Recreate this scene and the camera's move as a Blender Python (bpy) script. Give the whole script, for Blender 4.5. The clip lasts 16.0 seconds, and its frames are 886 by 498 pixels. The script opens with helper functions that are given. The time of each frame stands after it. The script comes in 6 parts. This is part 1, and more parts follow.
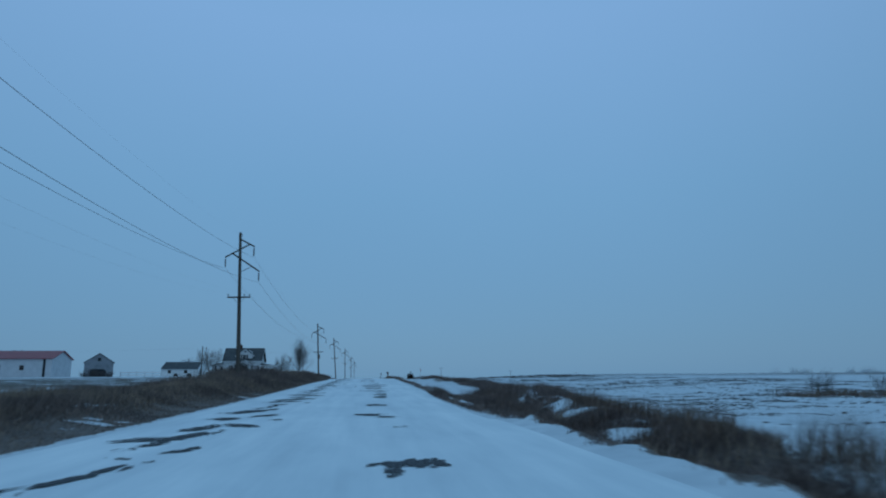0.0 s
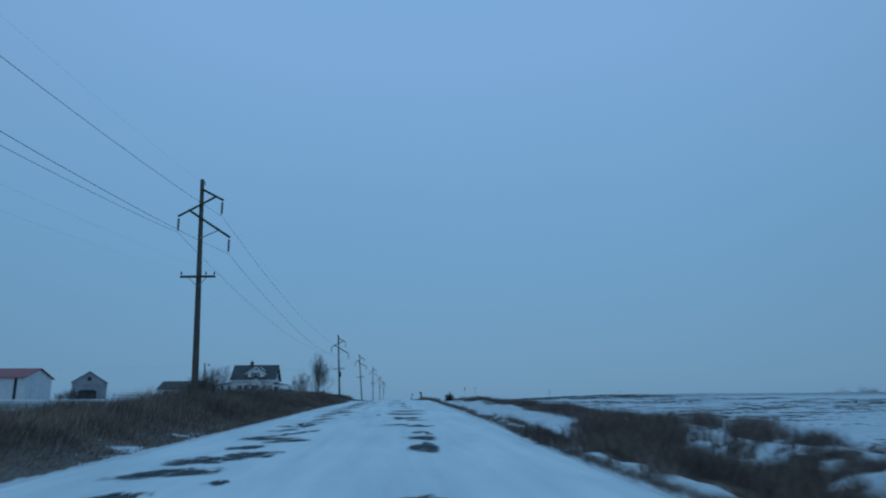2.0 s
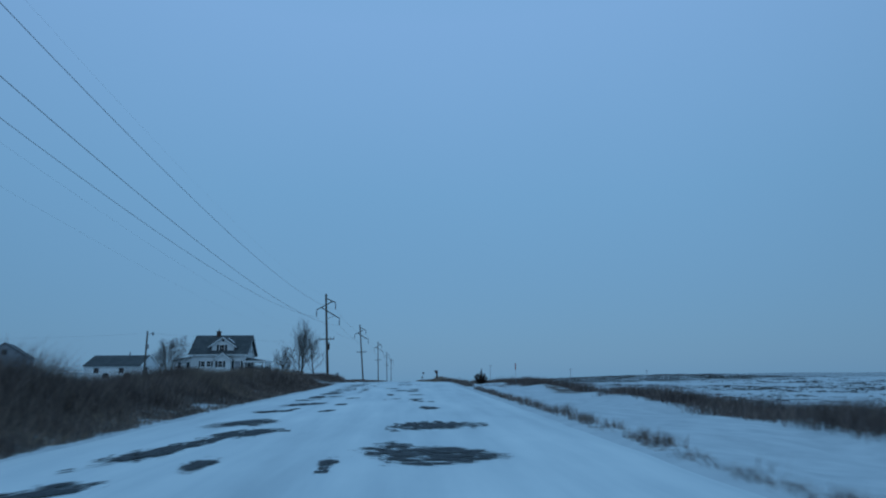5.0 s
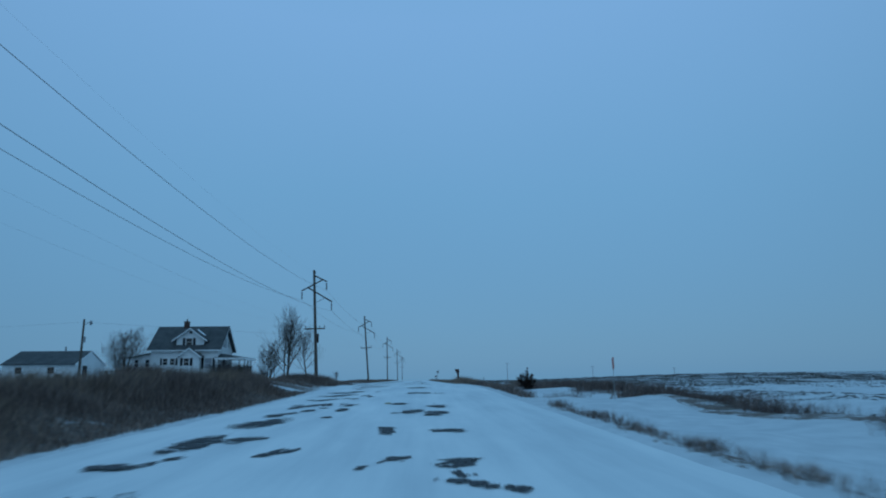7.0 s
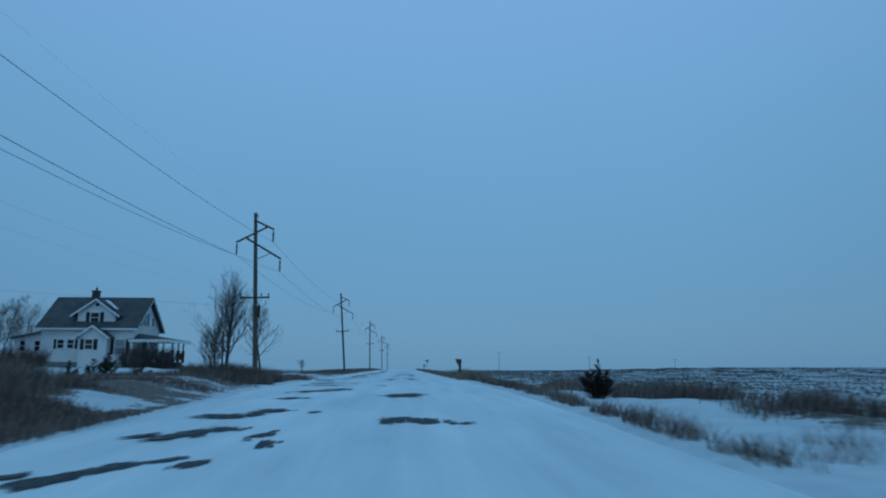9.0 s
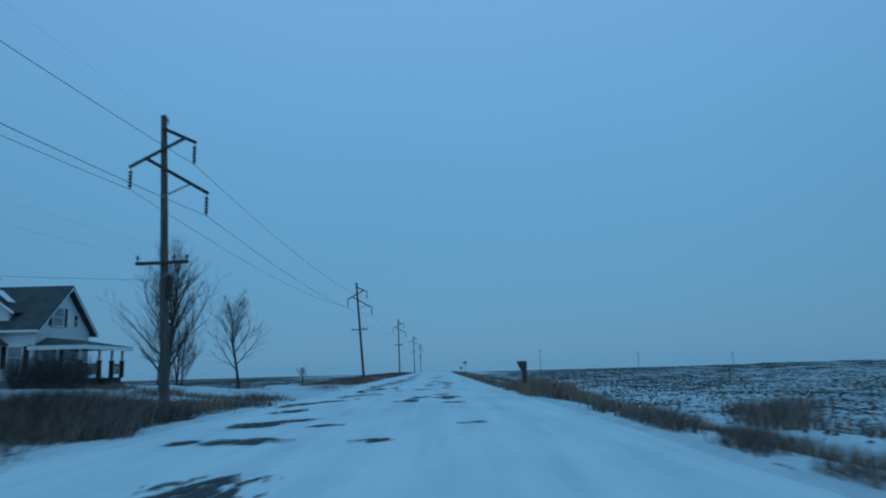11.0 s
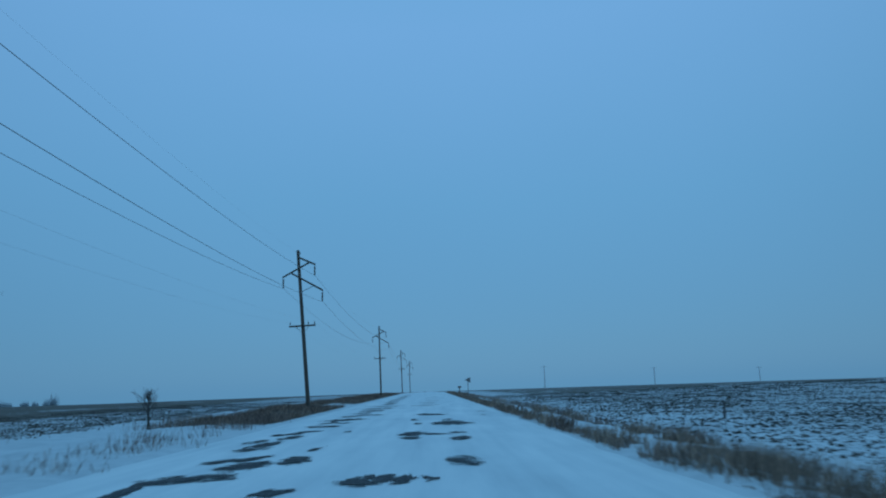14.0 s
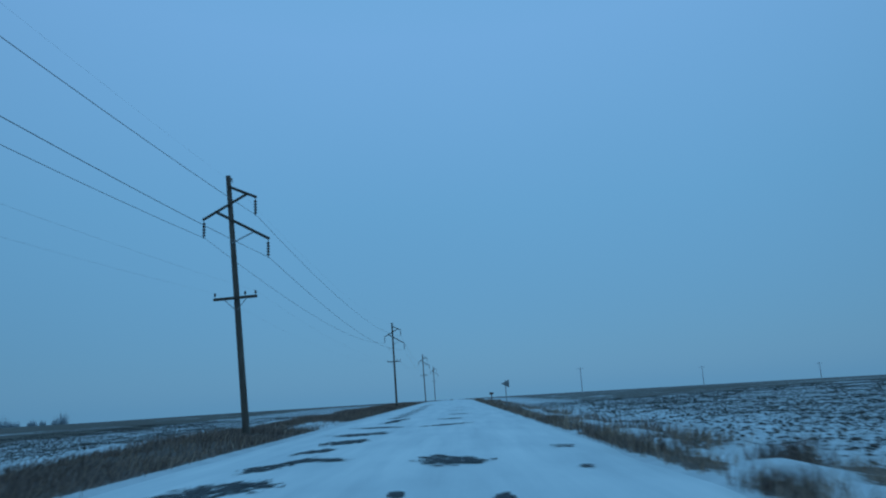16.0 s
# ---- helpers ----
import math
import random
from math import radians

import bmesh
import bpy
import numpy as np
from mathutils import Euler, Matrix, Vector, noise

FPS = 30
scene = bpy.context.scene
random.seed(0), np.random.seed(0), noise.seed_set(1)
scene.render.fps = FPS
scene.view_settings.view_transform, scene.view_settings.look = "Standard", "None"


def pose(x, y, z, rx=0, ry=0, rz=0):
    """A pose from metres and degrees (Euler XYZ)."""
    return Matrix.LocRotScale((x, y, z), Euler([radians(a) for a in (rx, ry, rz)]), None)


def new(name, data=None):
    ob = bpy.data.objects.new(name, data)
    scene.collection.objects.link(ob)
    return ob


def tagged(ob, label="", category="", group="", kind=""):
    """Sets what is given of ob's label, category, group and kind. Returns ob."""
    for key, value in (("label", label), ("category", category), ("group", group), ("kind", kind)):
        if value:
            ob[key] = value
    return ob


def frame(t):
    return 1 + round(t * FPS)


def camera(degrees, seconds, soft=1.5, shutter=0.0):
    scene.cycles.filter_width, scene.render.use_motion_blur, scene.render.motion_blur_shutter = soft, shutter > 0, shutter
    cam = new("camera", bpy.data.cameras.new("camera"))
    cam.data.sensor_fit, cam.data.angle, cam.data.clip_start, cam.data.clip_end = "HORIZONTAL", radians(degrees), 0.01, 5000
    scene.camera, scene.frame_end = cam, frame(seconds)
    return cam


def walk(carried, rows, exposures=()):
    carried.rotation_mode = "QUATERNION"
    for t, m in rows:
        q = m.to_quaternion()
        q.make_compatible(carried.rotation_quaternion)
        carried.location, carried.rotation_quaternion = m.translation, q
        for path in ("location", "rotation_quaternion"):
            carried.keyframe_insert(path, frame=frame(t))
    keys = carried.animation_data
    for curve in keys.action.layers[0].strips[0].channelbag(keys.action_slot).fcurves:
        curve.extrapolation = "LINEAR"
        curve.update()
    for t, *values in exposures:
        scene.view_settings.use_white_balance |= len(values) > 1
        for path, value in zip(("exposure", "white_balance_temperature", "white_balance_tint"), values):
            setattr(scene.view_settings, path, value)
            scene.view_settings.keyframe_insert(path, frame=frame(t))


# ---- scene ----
cam = camera(65.43, 16.0, soft=2.0, shutter=0.5)

PATH = [
    (0.0, pose(-0.07, -0.07, -0.72, 100.94, 0.38, -6.16)),
    (0.5, pose(-0.12, 5.21, -0.64, 100.55, 1.22, -5.90)),
    (1.0, pose(-0.01, 10.32, -0.57, 100.65, -0.51, -6.02)),
    (1.5, pose(-0.04, 15.56, -0.49, 101.31, -0.53, -5.65)),
    (2.0, pose(-0.02, 20.88, -0.42, 102.58, 0.52, -3.70)),
    (2.5, pose(0.03, 26.29, -0.34, 103.33, 1.82, -0.85)),
    (3.0, pose(0.02, 31.33, -0.26, 102.81, 0.62, -2.75)),
    (3.5, pose(0.09, 36.10, -0.19, 101.61, 1.03, -1.91)),
    (4.0, pose(0.12, 41.05, -0.10, 101.59, 0.68, -2.72)),
    (6.5, pose(-0.11, 66.10, 0.38, 99.53, 0.09, -2.92)),
    (7.0, pose(-0.08, 71.12, 0.48, 100.66, 0.55, -2.06)),
    (7.5, pose(-0.08, 76.33, 0.58, 100.44, 0.44, -1.73)),
    (8.0, pose(-0.10, 81.64, 0.68, 100.26, 0.79, -0.86)),
    (8.5, pose(-0.13, 86.57, 0.78, 99.95, -0.06, -2.99)),
    (9.0, pose(-0.14, 91.42, 0.87, 99.70, -0.17, -3.23)),
    (11.5, pose(0.08, 116.51, 1.31, 99.85, 1.68, -0.03)),
    (12.0, pose(0.08, 121.87, 1.34, 101.25, 1.07, -1.76)),
    (12.5, pose(0.10, 126.91, 1.35, 101.38, 1.22, -1.86)),
    (13.0, pose(0.13, 132.07, 1.35, 101.14, 1.19, -1.59)),
    (13.5, pose(0.00, 137.43, 1.35, 101.22, 1.37, -1.62)),
    (14.0, pose(-0.10, 142.41, 1.35, 101.27, 1.87, -1.10)),
    (14.5, pose(0.04, 147.14, 1.35, 101.65, 2.49, -0.12)),
    (15.0, pose(0.05, 152.44, 1.35, 101.85, 2.46, -0.36)),
    (15.5, pose(0.11, 157.40, 1.35, 101.42, 2.55, -0.01)),
    (16.0, pose(0.13, 162.56, 1.35, 101.95, 3.34, 1.10)),
]
# seconds, stops, kelvin, tint
TONES = [(0.0, -0.02, 6510, 11), (2.0, -0.02, 6510, 11), (4.2, -0.02, 6480, 12), (7.0, -0.02, 6250, 6.5), (9.0, -0.03, 6200, 5.5), (11.5, -0.06, 5850, -1.0), (12.5, -0.05, 5820, -1.0), (14.0, -0.06, 5830, 0.8), (16.0, -0.05, 5880, 1.2)]
walk(cam, PATH, TONES)

SKY_LOW, SKY_HAZE, SKY_MID = (0.112, 0.262, 0.440, 1), (0.118, 0.278, 0.462, 1), (0.148, 0.338, 0.565, 1)
SKY_HIGH, SKY_ZENITH = (0.195, 0.390, 0.670, 1), (0.172, 0.412, 0.645, 1)
SUN_POWER = 0.12


# ---- light ----
world = bpy.data.worlds.new("winter_dusk_sky")
scene.world = world
world.use_nodes = True
wn, wl = world.node_tree.nodes, world.node_tree.links
wn.clear()
w_out = wn.new("ShaderNodeOutputWorld")
w_bg = wn.new("ShaderNodeBackground")
w_sky = wn.new("ShaderNodeTexSky")
w_sky.sky_type, w_sky.sun_disc = "NISHITA", False
w_sky.sun_elevation, w_sky.sun_rotation = radians(28), radians(200)
w_co = wn.new("ShaderNodeTexCoord")
w_sep = wn.new("ShaderNodeSeparateXYZ")
w_ramp = wn.new("ShaderNodeValToRGB")
w_noise = wn.new("ShaderNodeTexNoise")
w_add = wn.new("ShaderNodeMath")
w_mix = wn.new("ShaderNodeMix")
w_mix.data_type = "RGBA"
w_noise.inputs["Scale"].default_value = 1.6
w_noise.inputs["Detail"].default_value = 2.0
w_add.operation = "MULTIPLY_ADD"
w_add.inputs[1].default_value = 0.10
wl.new(w_co.outputs["Generated"], w_sep.inputs[0])
wl.new(w_co.outputs["Generated"], w_noise.inputs["Vector"])
wl.new(w_noise.outputs["Fac"], w_add.inputs[0])
wl.new(w_sep.outputs["Z"], w_add.inputs[2])
wl.new(w_add.outputs[0], w_ramp.inputs["Fac"])
ramp = w_ramp.color_ramp
ramp.elements[0].position, ramp.elements[0].color = 0.0, SKY_LOW
ramp.elements[1].position, ramp.elements[1].color = 1.0, SKY_ZENITH
for at, c in ((0.10, SKY_HAZE), (0.32, SKY_MID), (0.55, SKY_HIGH)):
    e = ramp.elements.new(at)
    e.color = c
w_gain = wn.new("ShaderNodeMix")
w_gain.data_type, w_gain.blend_type = "RGBA", "MULTIPLY"
w_gain.inputs["Factor"].default_value = 1.0
w_gain.inputs["B"].default_value = (0.10, 0.10, 0.10, 1)
wl.new(w_sky.outputs[0], w_gain.inputs["A"])
w_mix.inputs["Factor"].default_value = 0.06
wl.new(w_ramp.outputs["Color"], w_mix.inputs["A"])
wl.new(w_gain.outputs["Result"], w_mix.inputs["B"])
wl.new(w_mix.outputs["Result"], w_bg.inputs["Color"])
# the sky ahead of the camera is brightened to imitate lens vignetting
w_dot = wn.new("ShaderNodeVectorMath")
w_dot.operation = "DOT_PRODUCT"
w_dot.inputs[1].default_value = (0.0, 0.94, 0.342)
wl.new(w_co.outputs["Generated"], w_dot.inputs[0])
w_vignette = wn.new("ShaderNodeMapRange")
w_vignette.interpolation_type = "SMOOTHSTEP"
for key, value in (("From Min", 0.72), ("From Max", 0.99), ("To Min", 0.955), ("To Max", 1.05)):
    w_vignette.inputs[key].default_value = value
wl.new(w_dot.outputs["Value"], w_vignette.inputs["Value"])
wl.new(w_vignette.outputs["Result"], w_bg.inputs["Strength"])
wl.new(w_bg.outputs[0], w_out.inputs[0])

sun = new("sun", bpy.data.lights.new("sun", "SUN"))
sun.data.energy, sun.data.angle, sun.data.color = SUN_POWER, radians(50), (0.50, 0.84, 1.0)
sun.matrix_world = pose(0, 0, 60, 42, 0, 20)


# ---- materials ----
def material(name, rough=0.8, metal=0.0, spec=0.3):
    m = bpy.data.materials.new(name)
    m.use_nodes = True
    b = m.node_tree.nodes["Principled BSDF"]
    b.inputs["Roughness"].default_value = rough
    b.inputs["Metallic"].default_value = metal
    b.inputs["Specular IOR Level"].default_value = spec
    return m, m.node_tree.nodes, m.node_tree.links, b


def ramp_node(nodes, stops):
    r = nodes.new("ShaderNodeValToRGB")
    el = r.color_ramp.elements
    while len(el) < len(stops):
        el.new(0.5)
    for e, (at, c) in zip(el, stops):
        e.position = at
        e.color = (*c, 1) if len(c) == 3 else c
    return r


def noise_node(nodes, links, scale, detail=4.0, stretch=None, rough=0.55, coord="Object"):
    n = nodes.new("ShaderNodeTexNoise")
    n.inputs["Scale"].default_value, n.inputs["Detail"].default_value = scale, detail
    n.inputs["Roughness"].default_value = rough
    if coord == "Position":
        g = nodes.new("ShaderNodeNewGeometry").outputs["Position"]
    else:
        g = nodes.new("ShaderNodeTexCoord").outputs[coord]
    mp = nodes.new("ShaderNodeMapping")
    if stretch:
        mp.inputs["Scale"].default_value = stretch
    links.new(g, mp.inputs["Vector"])
    links.new(mp.outputs[0], n.inputs["Vector"])
    return n


def surface(name, dark, light, scale=6.0, fine=60.0, rough=0.8, metal=0.0, bump=0.2, stretch=None, spec=0.3, depth=0.01):
    """Two scales of variation between two real colours, with fine relief."""
    m, nodes, links, b = material(name, rough, metal, spec)
    a = noise_node(nodes, links, scale, 4, stretch)
    f = noise_node(nodes, links, fine, 3, stretch)
    mx = nodes.new("ShaderNodeMath")
    mx.operation = "MULTIPLY_ADD"
    mx.inputs[1].default_value = 0.45
    links.new(f.outputs["Fac"], mx.inputs[0])
    half = nodes.new("ShaderNodeMath")
    half.operation = "MULTIPLY"
    half.inputs[1].default_value = 0.55
    links.new(a.outputs["Fac"], half.inputs[0])
    links.new(half.outputs[0], mx.inputs[2])
    r = ramp_node(nodes, ((0.32, dark), (0.68, light)))
    links.new(mx.outputs[0], r.inputs["Fac"])
    links.new(r.outputs["Color"], b.inputs["Base Color"])
    if bump:
        bp = nodes.new("ShaderNodeBump")
        bp.inputs["Strength"].default_value, bp.inputs["Distance"].default_value = bump, depth
        links.new(mx.outputs[0], bp.inputs["Height"])
        links.new(bp.outputs[0], b.inputs["Normal"])
    return m


def ruled(name, dark, light, pitch, axis, rough=0.6, metal=0.0, strength=0.5, depth=0.012):
    """A surface with ribs or laps at a real pitch along one axis, such as siding, sheet metal or shingle courses."""
    m, nodes, links, b = material(name, rough, metal)
    tc = nodes.new("ShaderNodeTexCoord")
    sp = nodes.new("ShaderNodeSeparateXYZ")
    links.new(tc.outputs["Object"], sp.inputs[0])
    mu = nodes.new("ShaderNodeMath")
    mu.operation = "MULTIPLY"
    mu.inputs[1].default_value = 1 / pitch
    links.new(sp.outputs[axis], mu.inputs[0])
    fr = nodes.new("ShaderNodeMath")
    fr.operation = "FRACT"
    links.new(mu.outputs[0], fr.inputs[0])
    a = noise_node(nodes, links, 1.2, 5)
    f = noise_node(nodes, links, 30, 3)
    ad = nodes.new("ShaderNodeMath")
    ad.operation = "ADD"
    links.new(a.outputs["Fac"], ad.inputs[0])
    links.new(f.outputs["Fac"], ad.inputs[1])
    hv = nodes.new("ShaderNodeMath")
    hv.operation = "MULTIPLY"
    hv.inputs[1].default_value = 0.5
    links.new(ad.outputs[0], hv.inputs[0])
    r = ramp_node(nodes, ((0.35, dark), (0.62, light)))
    links.new(hv.outputs[0], r.inputs["Fac"])
    links.new(r.outputs["Color"], b.inputs["Base Color"])
    bp = nodes.new("ShaderNodeBump")
    bp.inputs["Strength"].default_value, bp.inputs["Distance"].default_value = strength, depth
    links.new(fr.outputs[0], bp.inputs["Height"])
    links.new(bp.outputs[0], b.inputs["Normal"])
    return m


def plant_material(name, dark, light, rough=0.9):
    """Dry stalks: each stalk its own tone."""
    m, nodes, links, b = material(name, rough, 0, 0.1)
    g = nodes.new("ShaderNodeNewGeometry")
    r = ramp_node(nodes, ((0.0, dark), (0.75, light), (1.0, tuple(min(1, 1.5 * c) for c in light))))
    links.new(g.outputs["Random Per Island"], r.inputs["Fac"])
    n = noise_node(nodes, links, 0.35, 3, coord="Position")
    mx = nodes.new("ShaderNodeMix")
    mx.data_type, mx.blend_type = "RGBA", "MULTIPLY"
    rr = ramp_node(nodes, ((0.3, (0.65, 0.62, 0.6)), (0.7, (1.15, 1.1, 1.0))))
    links.new(n.outputs["Fac"], rr.inputs["Fac"])
    mx.inputs["Factor"].default_value = 1.0
    links.new(r.outputs["Color"], mx.inputs["A"])
    links.new(rr.outputs["Color"], mx.inputs["B"])
    links.new(mx.outputs["Result"], b.inputs["Base Color"])
    return m


def ground_material():
    """Snow over soil, with dry litter on the verges and bare clods where the fields are tilled."""
    m, nodes, links, b = material("snowy_ground", 0.85, 0, 0.2)

    def attr(name):
        a = nodes.new("ShaderNodeAttribute")
        a.attribute_name = name
        return a.outputs["Fac"]

    def math2(op, x, y, clamp=False):
        k = nodes.new("ShaderNodeMath")
        k.operation, k.use_clamp = op, clamp
        for i, v in enumerate((x, y)):
            if isinstance(v, (int, float)):
                k.inputs[i].default_value = v
            else:
                links.new(v, k.inputs[i])
        return k.outputs[0]

    def step(v, lo, hi):
        k = nodes.new("ShaderNodeMapRange")
        k.interpolation_type = "SMOOTHSTEP"
        k.inputs["From Min"].default_value, k.inputs["From Max"].default_value = lo, hi
        links.new(v, k.inputs["Value"])
        return k.outputs["Result"]

    def mix(fac, a, bb):
        k = nodes.new("ShaderNodeMix")
        k.data_type = "RGBA"
        links.new(fac, k.inputs["Factor"])
        for s, v in (("A", a), ("B", bb)):
            if isinstance(v, tuple):
                k.inputs[s].default_value = (*v, 1)
            else:
                links.new(v, k.inputs[s])
        return k.outputs["Result"]

    big = noise_node(nodes, links, 0.22, 4, coord="Position").outputs["Fac"]
    mid = noise_node(nodes, links, 1.3, 5, coord="Position").outputs["Fac"]
    fine = noise_node(nodes, links, 9.0, 4, coord="Position").outputs["Fac"]
    clod = noise_node(nodes, links, 5.6, 5, stretch=(1.0, 0.8, 1), rough=0.72, coord="Position").outputs["Fac"]
    rows = noise_node(nodes, links, 0.10, 3, stretch=(0.35, 2.2, 1), coord="Position").outputs["Fac"]
    snow = ramp_node(nodes, ((0.3, (0.50, 0.54, 0.58)), (0.7, (0.65, 0.685, 0.72))))
    links.new(mid, snow.inputs["Fac"])
    soil = ramp_node(nodes, ((0.3, (0.040, 0.033, 0.029)), (0.7, (0.11, 0.09, 0.076))))
    links.new(fine, soil.inputs["Fac"])
    litter = ramp_node(nodes, ((0.3, (0.085, 0.066, 0.060)), (0.7, (0.22, 0.172, 0.15))))
    links.new(fine, litter.inputs["Fac"])
    stubble = ramp_node(nodes, ((0.3, (0.075, 0.063, 0.055)), (0.7, (0.165, 0.138, 0.116))))
    links.new(fine, stubble.inputs["Fac"])
    torn = math2("ADD", mid, math2("MULTIPLY", math2("SUBTRACT", fine, 0.5), 0.9))
    till = step(math2("ADD", clod, math2("MULTIPLY", math2("SUBTRACT", attr("tilled"), 0.5), 0.30)), 0.50, 0.60)
    till = math2("MULTIPLY", till, step(attr("tilled"), 0.05, 0.3))
    band = step(math2("ADD", math2("ADD", rows, math2("MULTIPLY", math2("SUBTRACT", torn, 0.5), 0.45)), math2("MULTIPLY", math2("SUBTRACT", attr("bare"), 0.5), 0.7)), 0.50, 0.66)
    band = math2("MULTIPLY", band, step(attr("bare"), 0.02, 0.2))
    lit = step(math2("ADD", torn, math2("MULTIPLY", math2("SUBTRACT", attr("litter"), 0.5), 0.9)), 0.48, 0.60)
    lit = math2("MULTIPLY", lit, step(attr("litter"), 0.02, 0.15))
    col = mix(till, snow.outputs["Color"], soil.outputs["Color"])
    col = mix(band, col, stubble.outputs["Color"])
    col = mix(lit, col, litter.outputs["Color"])
    links.new(col, b.inputs["Base Color"])
    bp = nodes.new("ShaderNodeBump")
    bp.inputs["Strength"].default_value, bp.inputs["Distance"].default_value = 0.5, 0.06
    hsum = math2("ADD", math2("MULTIPLY", mid, 0.6), math2("MULTIPLY", clod, math2("MULTIPLY", attr("tilled"), 1.0)))
    links.new(math2("ADD", hsum, math2("MULTIPLY", fine, 0.15)), bp.inputs["Height"])
    links.new(bp.outputs[0], b.inputs["Normal"])
    return m


def road_material():
    """Packed snow on a road: swept streaks along it, wheel tracks a little greyer."""
    m, nodes, links, b = material("packed_snow", 0.75, 0, 0.3)
    streak = noise_node(nodes, links, 1.1, 5, stretch=(1.6, 0.10, 1), coord="Position")
    blot = noise_node(nodes, links, 0.5, 4, stretch=(1, 0.35, 1), coord="Position")
    fine = noise_node(nodes, links, 14, 3, coord="Position")
    k = nodes.new("ShaderNodeMath")
    k.operation = "MULTIPLY_ADD"
    k.inputs[1].default_value = 0.5
    links.new(streak.outputs["Fac"], k.inputs[0])
    h = nodes.new("ShaderNodeMath")
    h.operation = "MULTIPLY"
    h.inputs[1].default_value = 0.5
    links.new(blot.outputs["Fac"], h.inputs[0])
    links.new(h.outputs[0], k.inputs[2])
    r = ramp_node(nodes, ((0.30, (0.57, 0.62, 0.66)), (0.46, (0.68, 0.73, 0.765)), (0.66, (0.81, 0.845, 0.865))))
    links.new(k.outputs[0], r.inputs["Fac"])
    links.new(r.outputs["Color"], b.inputs["Base Color"])
    bp = nodes.new("ShaderNodeBump")
    bp.inputs["Strength"].default_value, bp.inputs["Distance"].default_value = 0.35, 0.02
    s = nodes.new("ShaderNodeMath")
    s.operation = "MULTIPLY_ADD"
    s.inputs[1].default_value = 0.3
    links.new(fine.outputs["Fac"], s.inputs[0])
    links.new(k.outputs[0], s.inputs[2])
    links.new(s.outputs[0], bp.inputs["Height"])
    links.new(bp.outputs[0], b.inputs["Normal"])
    return m


def asphalt_material():
    """Bare asphalt that breaks up into the snow round its rim; core is 1 in the middle of a patch."""
    m, nodes, links, b = material("wet_asphalt", 0.75, 0, 0.15)
    run = nodes.new("ShaderNodeAttribute")
    run.attribute_name = "run"
    big = nodes.new("ShaderNodeTexNoise")
    big.inputs["Scale"].default_value, big.inputs["Detail"].default_value, big.inputs["Roughness"].default_value = 1.0, 6.0, 0.62
    links.new(run.outputs["Vector"], big.inputs["Vector"])
    fine = noise_node(nodes, links, 22, 4, stretch=(1.3, 0.35, 1), coord="Position")
    r = ramp_node(nodes, ((0.3, (0.026, 0.027, 0.031)), (0.5, (0.055, 0.056, 0.062)), (0.72, (0.13, 0.135, 0.145))))
    links.new(fine.outputs["Fac"], r.inputs["Fac"])
    links.new(r.outputs["Color"], b.inputs["Base Color"])
    at = nodes.new("ShaderNodeAttribute")
    at.attribute_name = "core"
    k = nodes.new("ShaderNodeMath")
    k.operation = "MULTIPLY_ADD"
    k.inputs[1].default_value = 14.0
    links.new(big.outputs["Fac"], k.inputs[0])
    links.new(at.outputs["Fac"], k.inputs[2])
    f = nodes.new("ShaderNodeMath")
    f.operation = "MULTIPLY_ADD"
    f.inputs[1].default_value = 1.6
    links.new(fine.outputs["Fac"], f.inputs[0])
    links.new(k.outputs[0], f.inputs[2])
    mr = nodes.new("ShaderNodeMapRange")
    mr.interpolation_type = "SMOOTHSTEP"
    mr.inputs["From Min"].default_value, mr.inputs["From Max"].default_value = 7.65, 8.1
    links.new(f.outputs[0], mr.inputs["Value"])
    links.new(mr.outputs["Result"], b.inputs["Alpha"])
    return m


def glass_material():
    m, nodes, links, b = material("window_glass", 0.06, 0, 0.5)
    b.inputs["Base Color"].default_value = (0.015, 0.018, 0.022, 1)
    return m


M_GROUND, M_ROAD, M_GLASS = ground_material(), road_material(), glass_material()
M_ASPHALT = asphalt_material()
M_POLE = surface("weathered_pole_wood", (0.055, 0.045, 0.038), (0.15, 0.125, 0.105), 3, 30, 0.9, 0, 0.5, (3, 3, 0.25))
M_ARM = surface("arm_timber", (0.045, 0.036, 0.03), (0.11, 0.09, 0.075), 4, 30, 0.9, 0, 0.4)
M_PORCELAIN = surface("brown_porcelain", (0.025, 0.018, 0.016), (0.06, 0.04, 0.034), 8, 40, 0.25, 0, 0.05)
M_STEEL = surface("galvanised_steel", (0.22, 0.23, 0.24), (0.38, 0.39, 0.40), 5, 50, 0.45, 0.8, 0.1)
M_WIRE = surface("aluminium_wire", (0.12, 0.12, 0.125), (0.19, 0.19, 0.20), 5, 50, 0.6, 0.3, 0)
M_SIDING = ruled("white_clapboard", (0.66, 0.66, 0.65), (0.80, 0.80, 0.79), 0.12, "Z", 0.55)
M_TRIM = surface("white_trim", (0.70, 0.70, 0.70), (0.84, 0.84, 0.83), 3, 30, 0.5, 0, 0.1)
M_SHINGLE = ruled("dark_shingles", (0.045, 0.048, 0.052), (0.10, 0.105, 0.11), 0.14, "Z", 0.85, 0, 0.6)
M_SHUTTER = surface("black_shutter", (0.012, 0.012, 0.015), (0.03, 0.03, 0.035), 5, 30, 0.6)
M_CURTAIN = surface("pale_curtain", (0.25, 0.25, 0.27), (0.4, 0.4, 0.42), 2, 12, 0.9, 0, 0.3, (8, 8, 0.4))
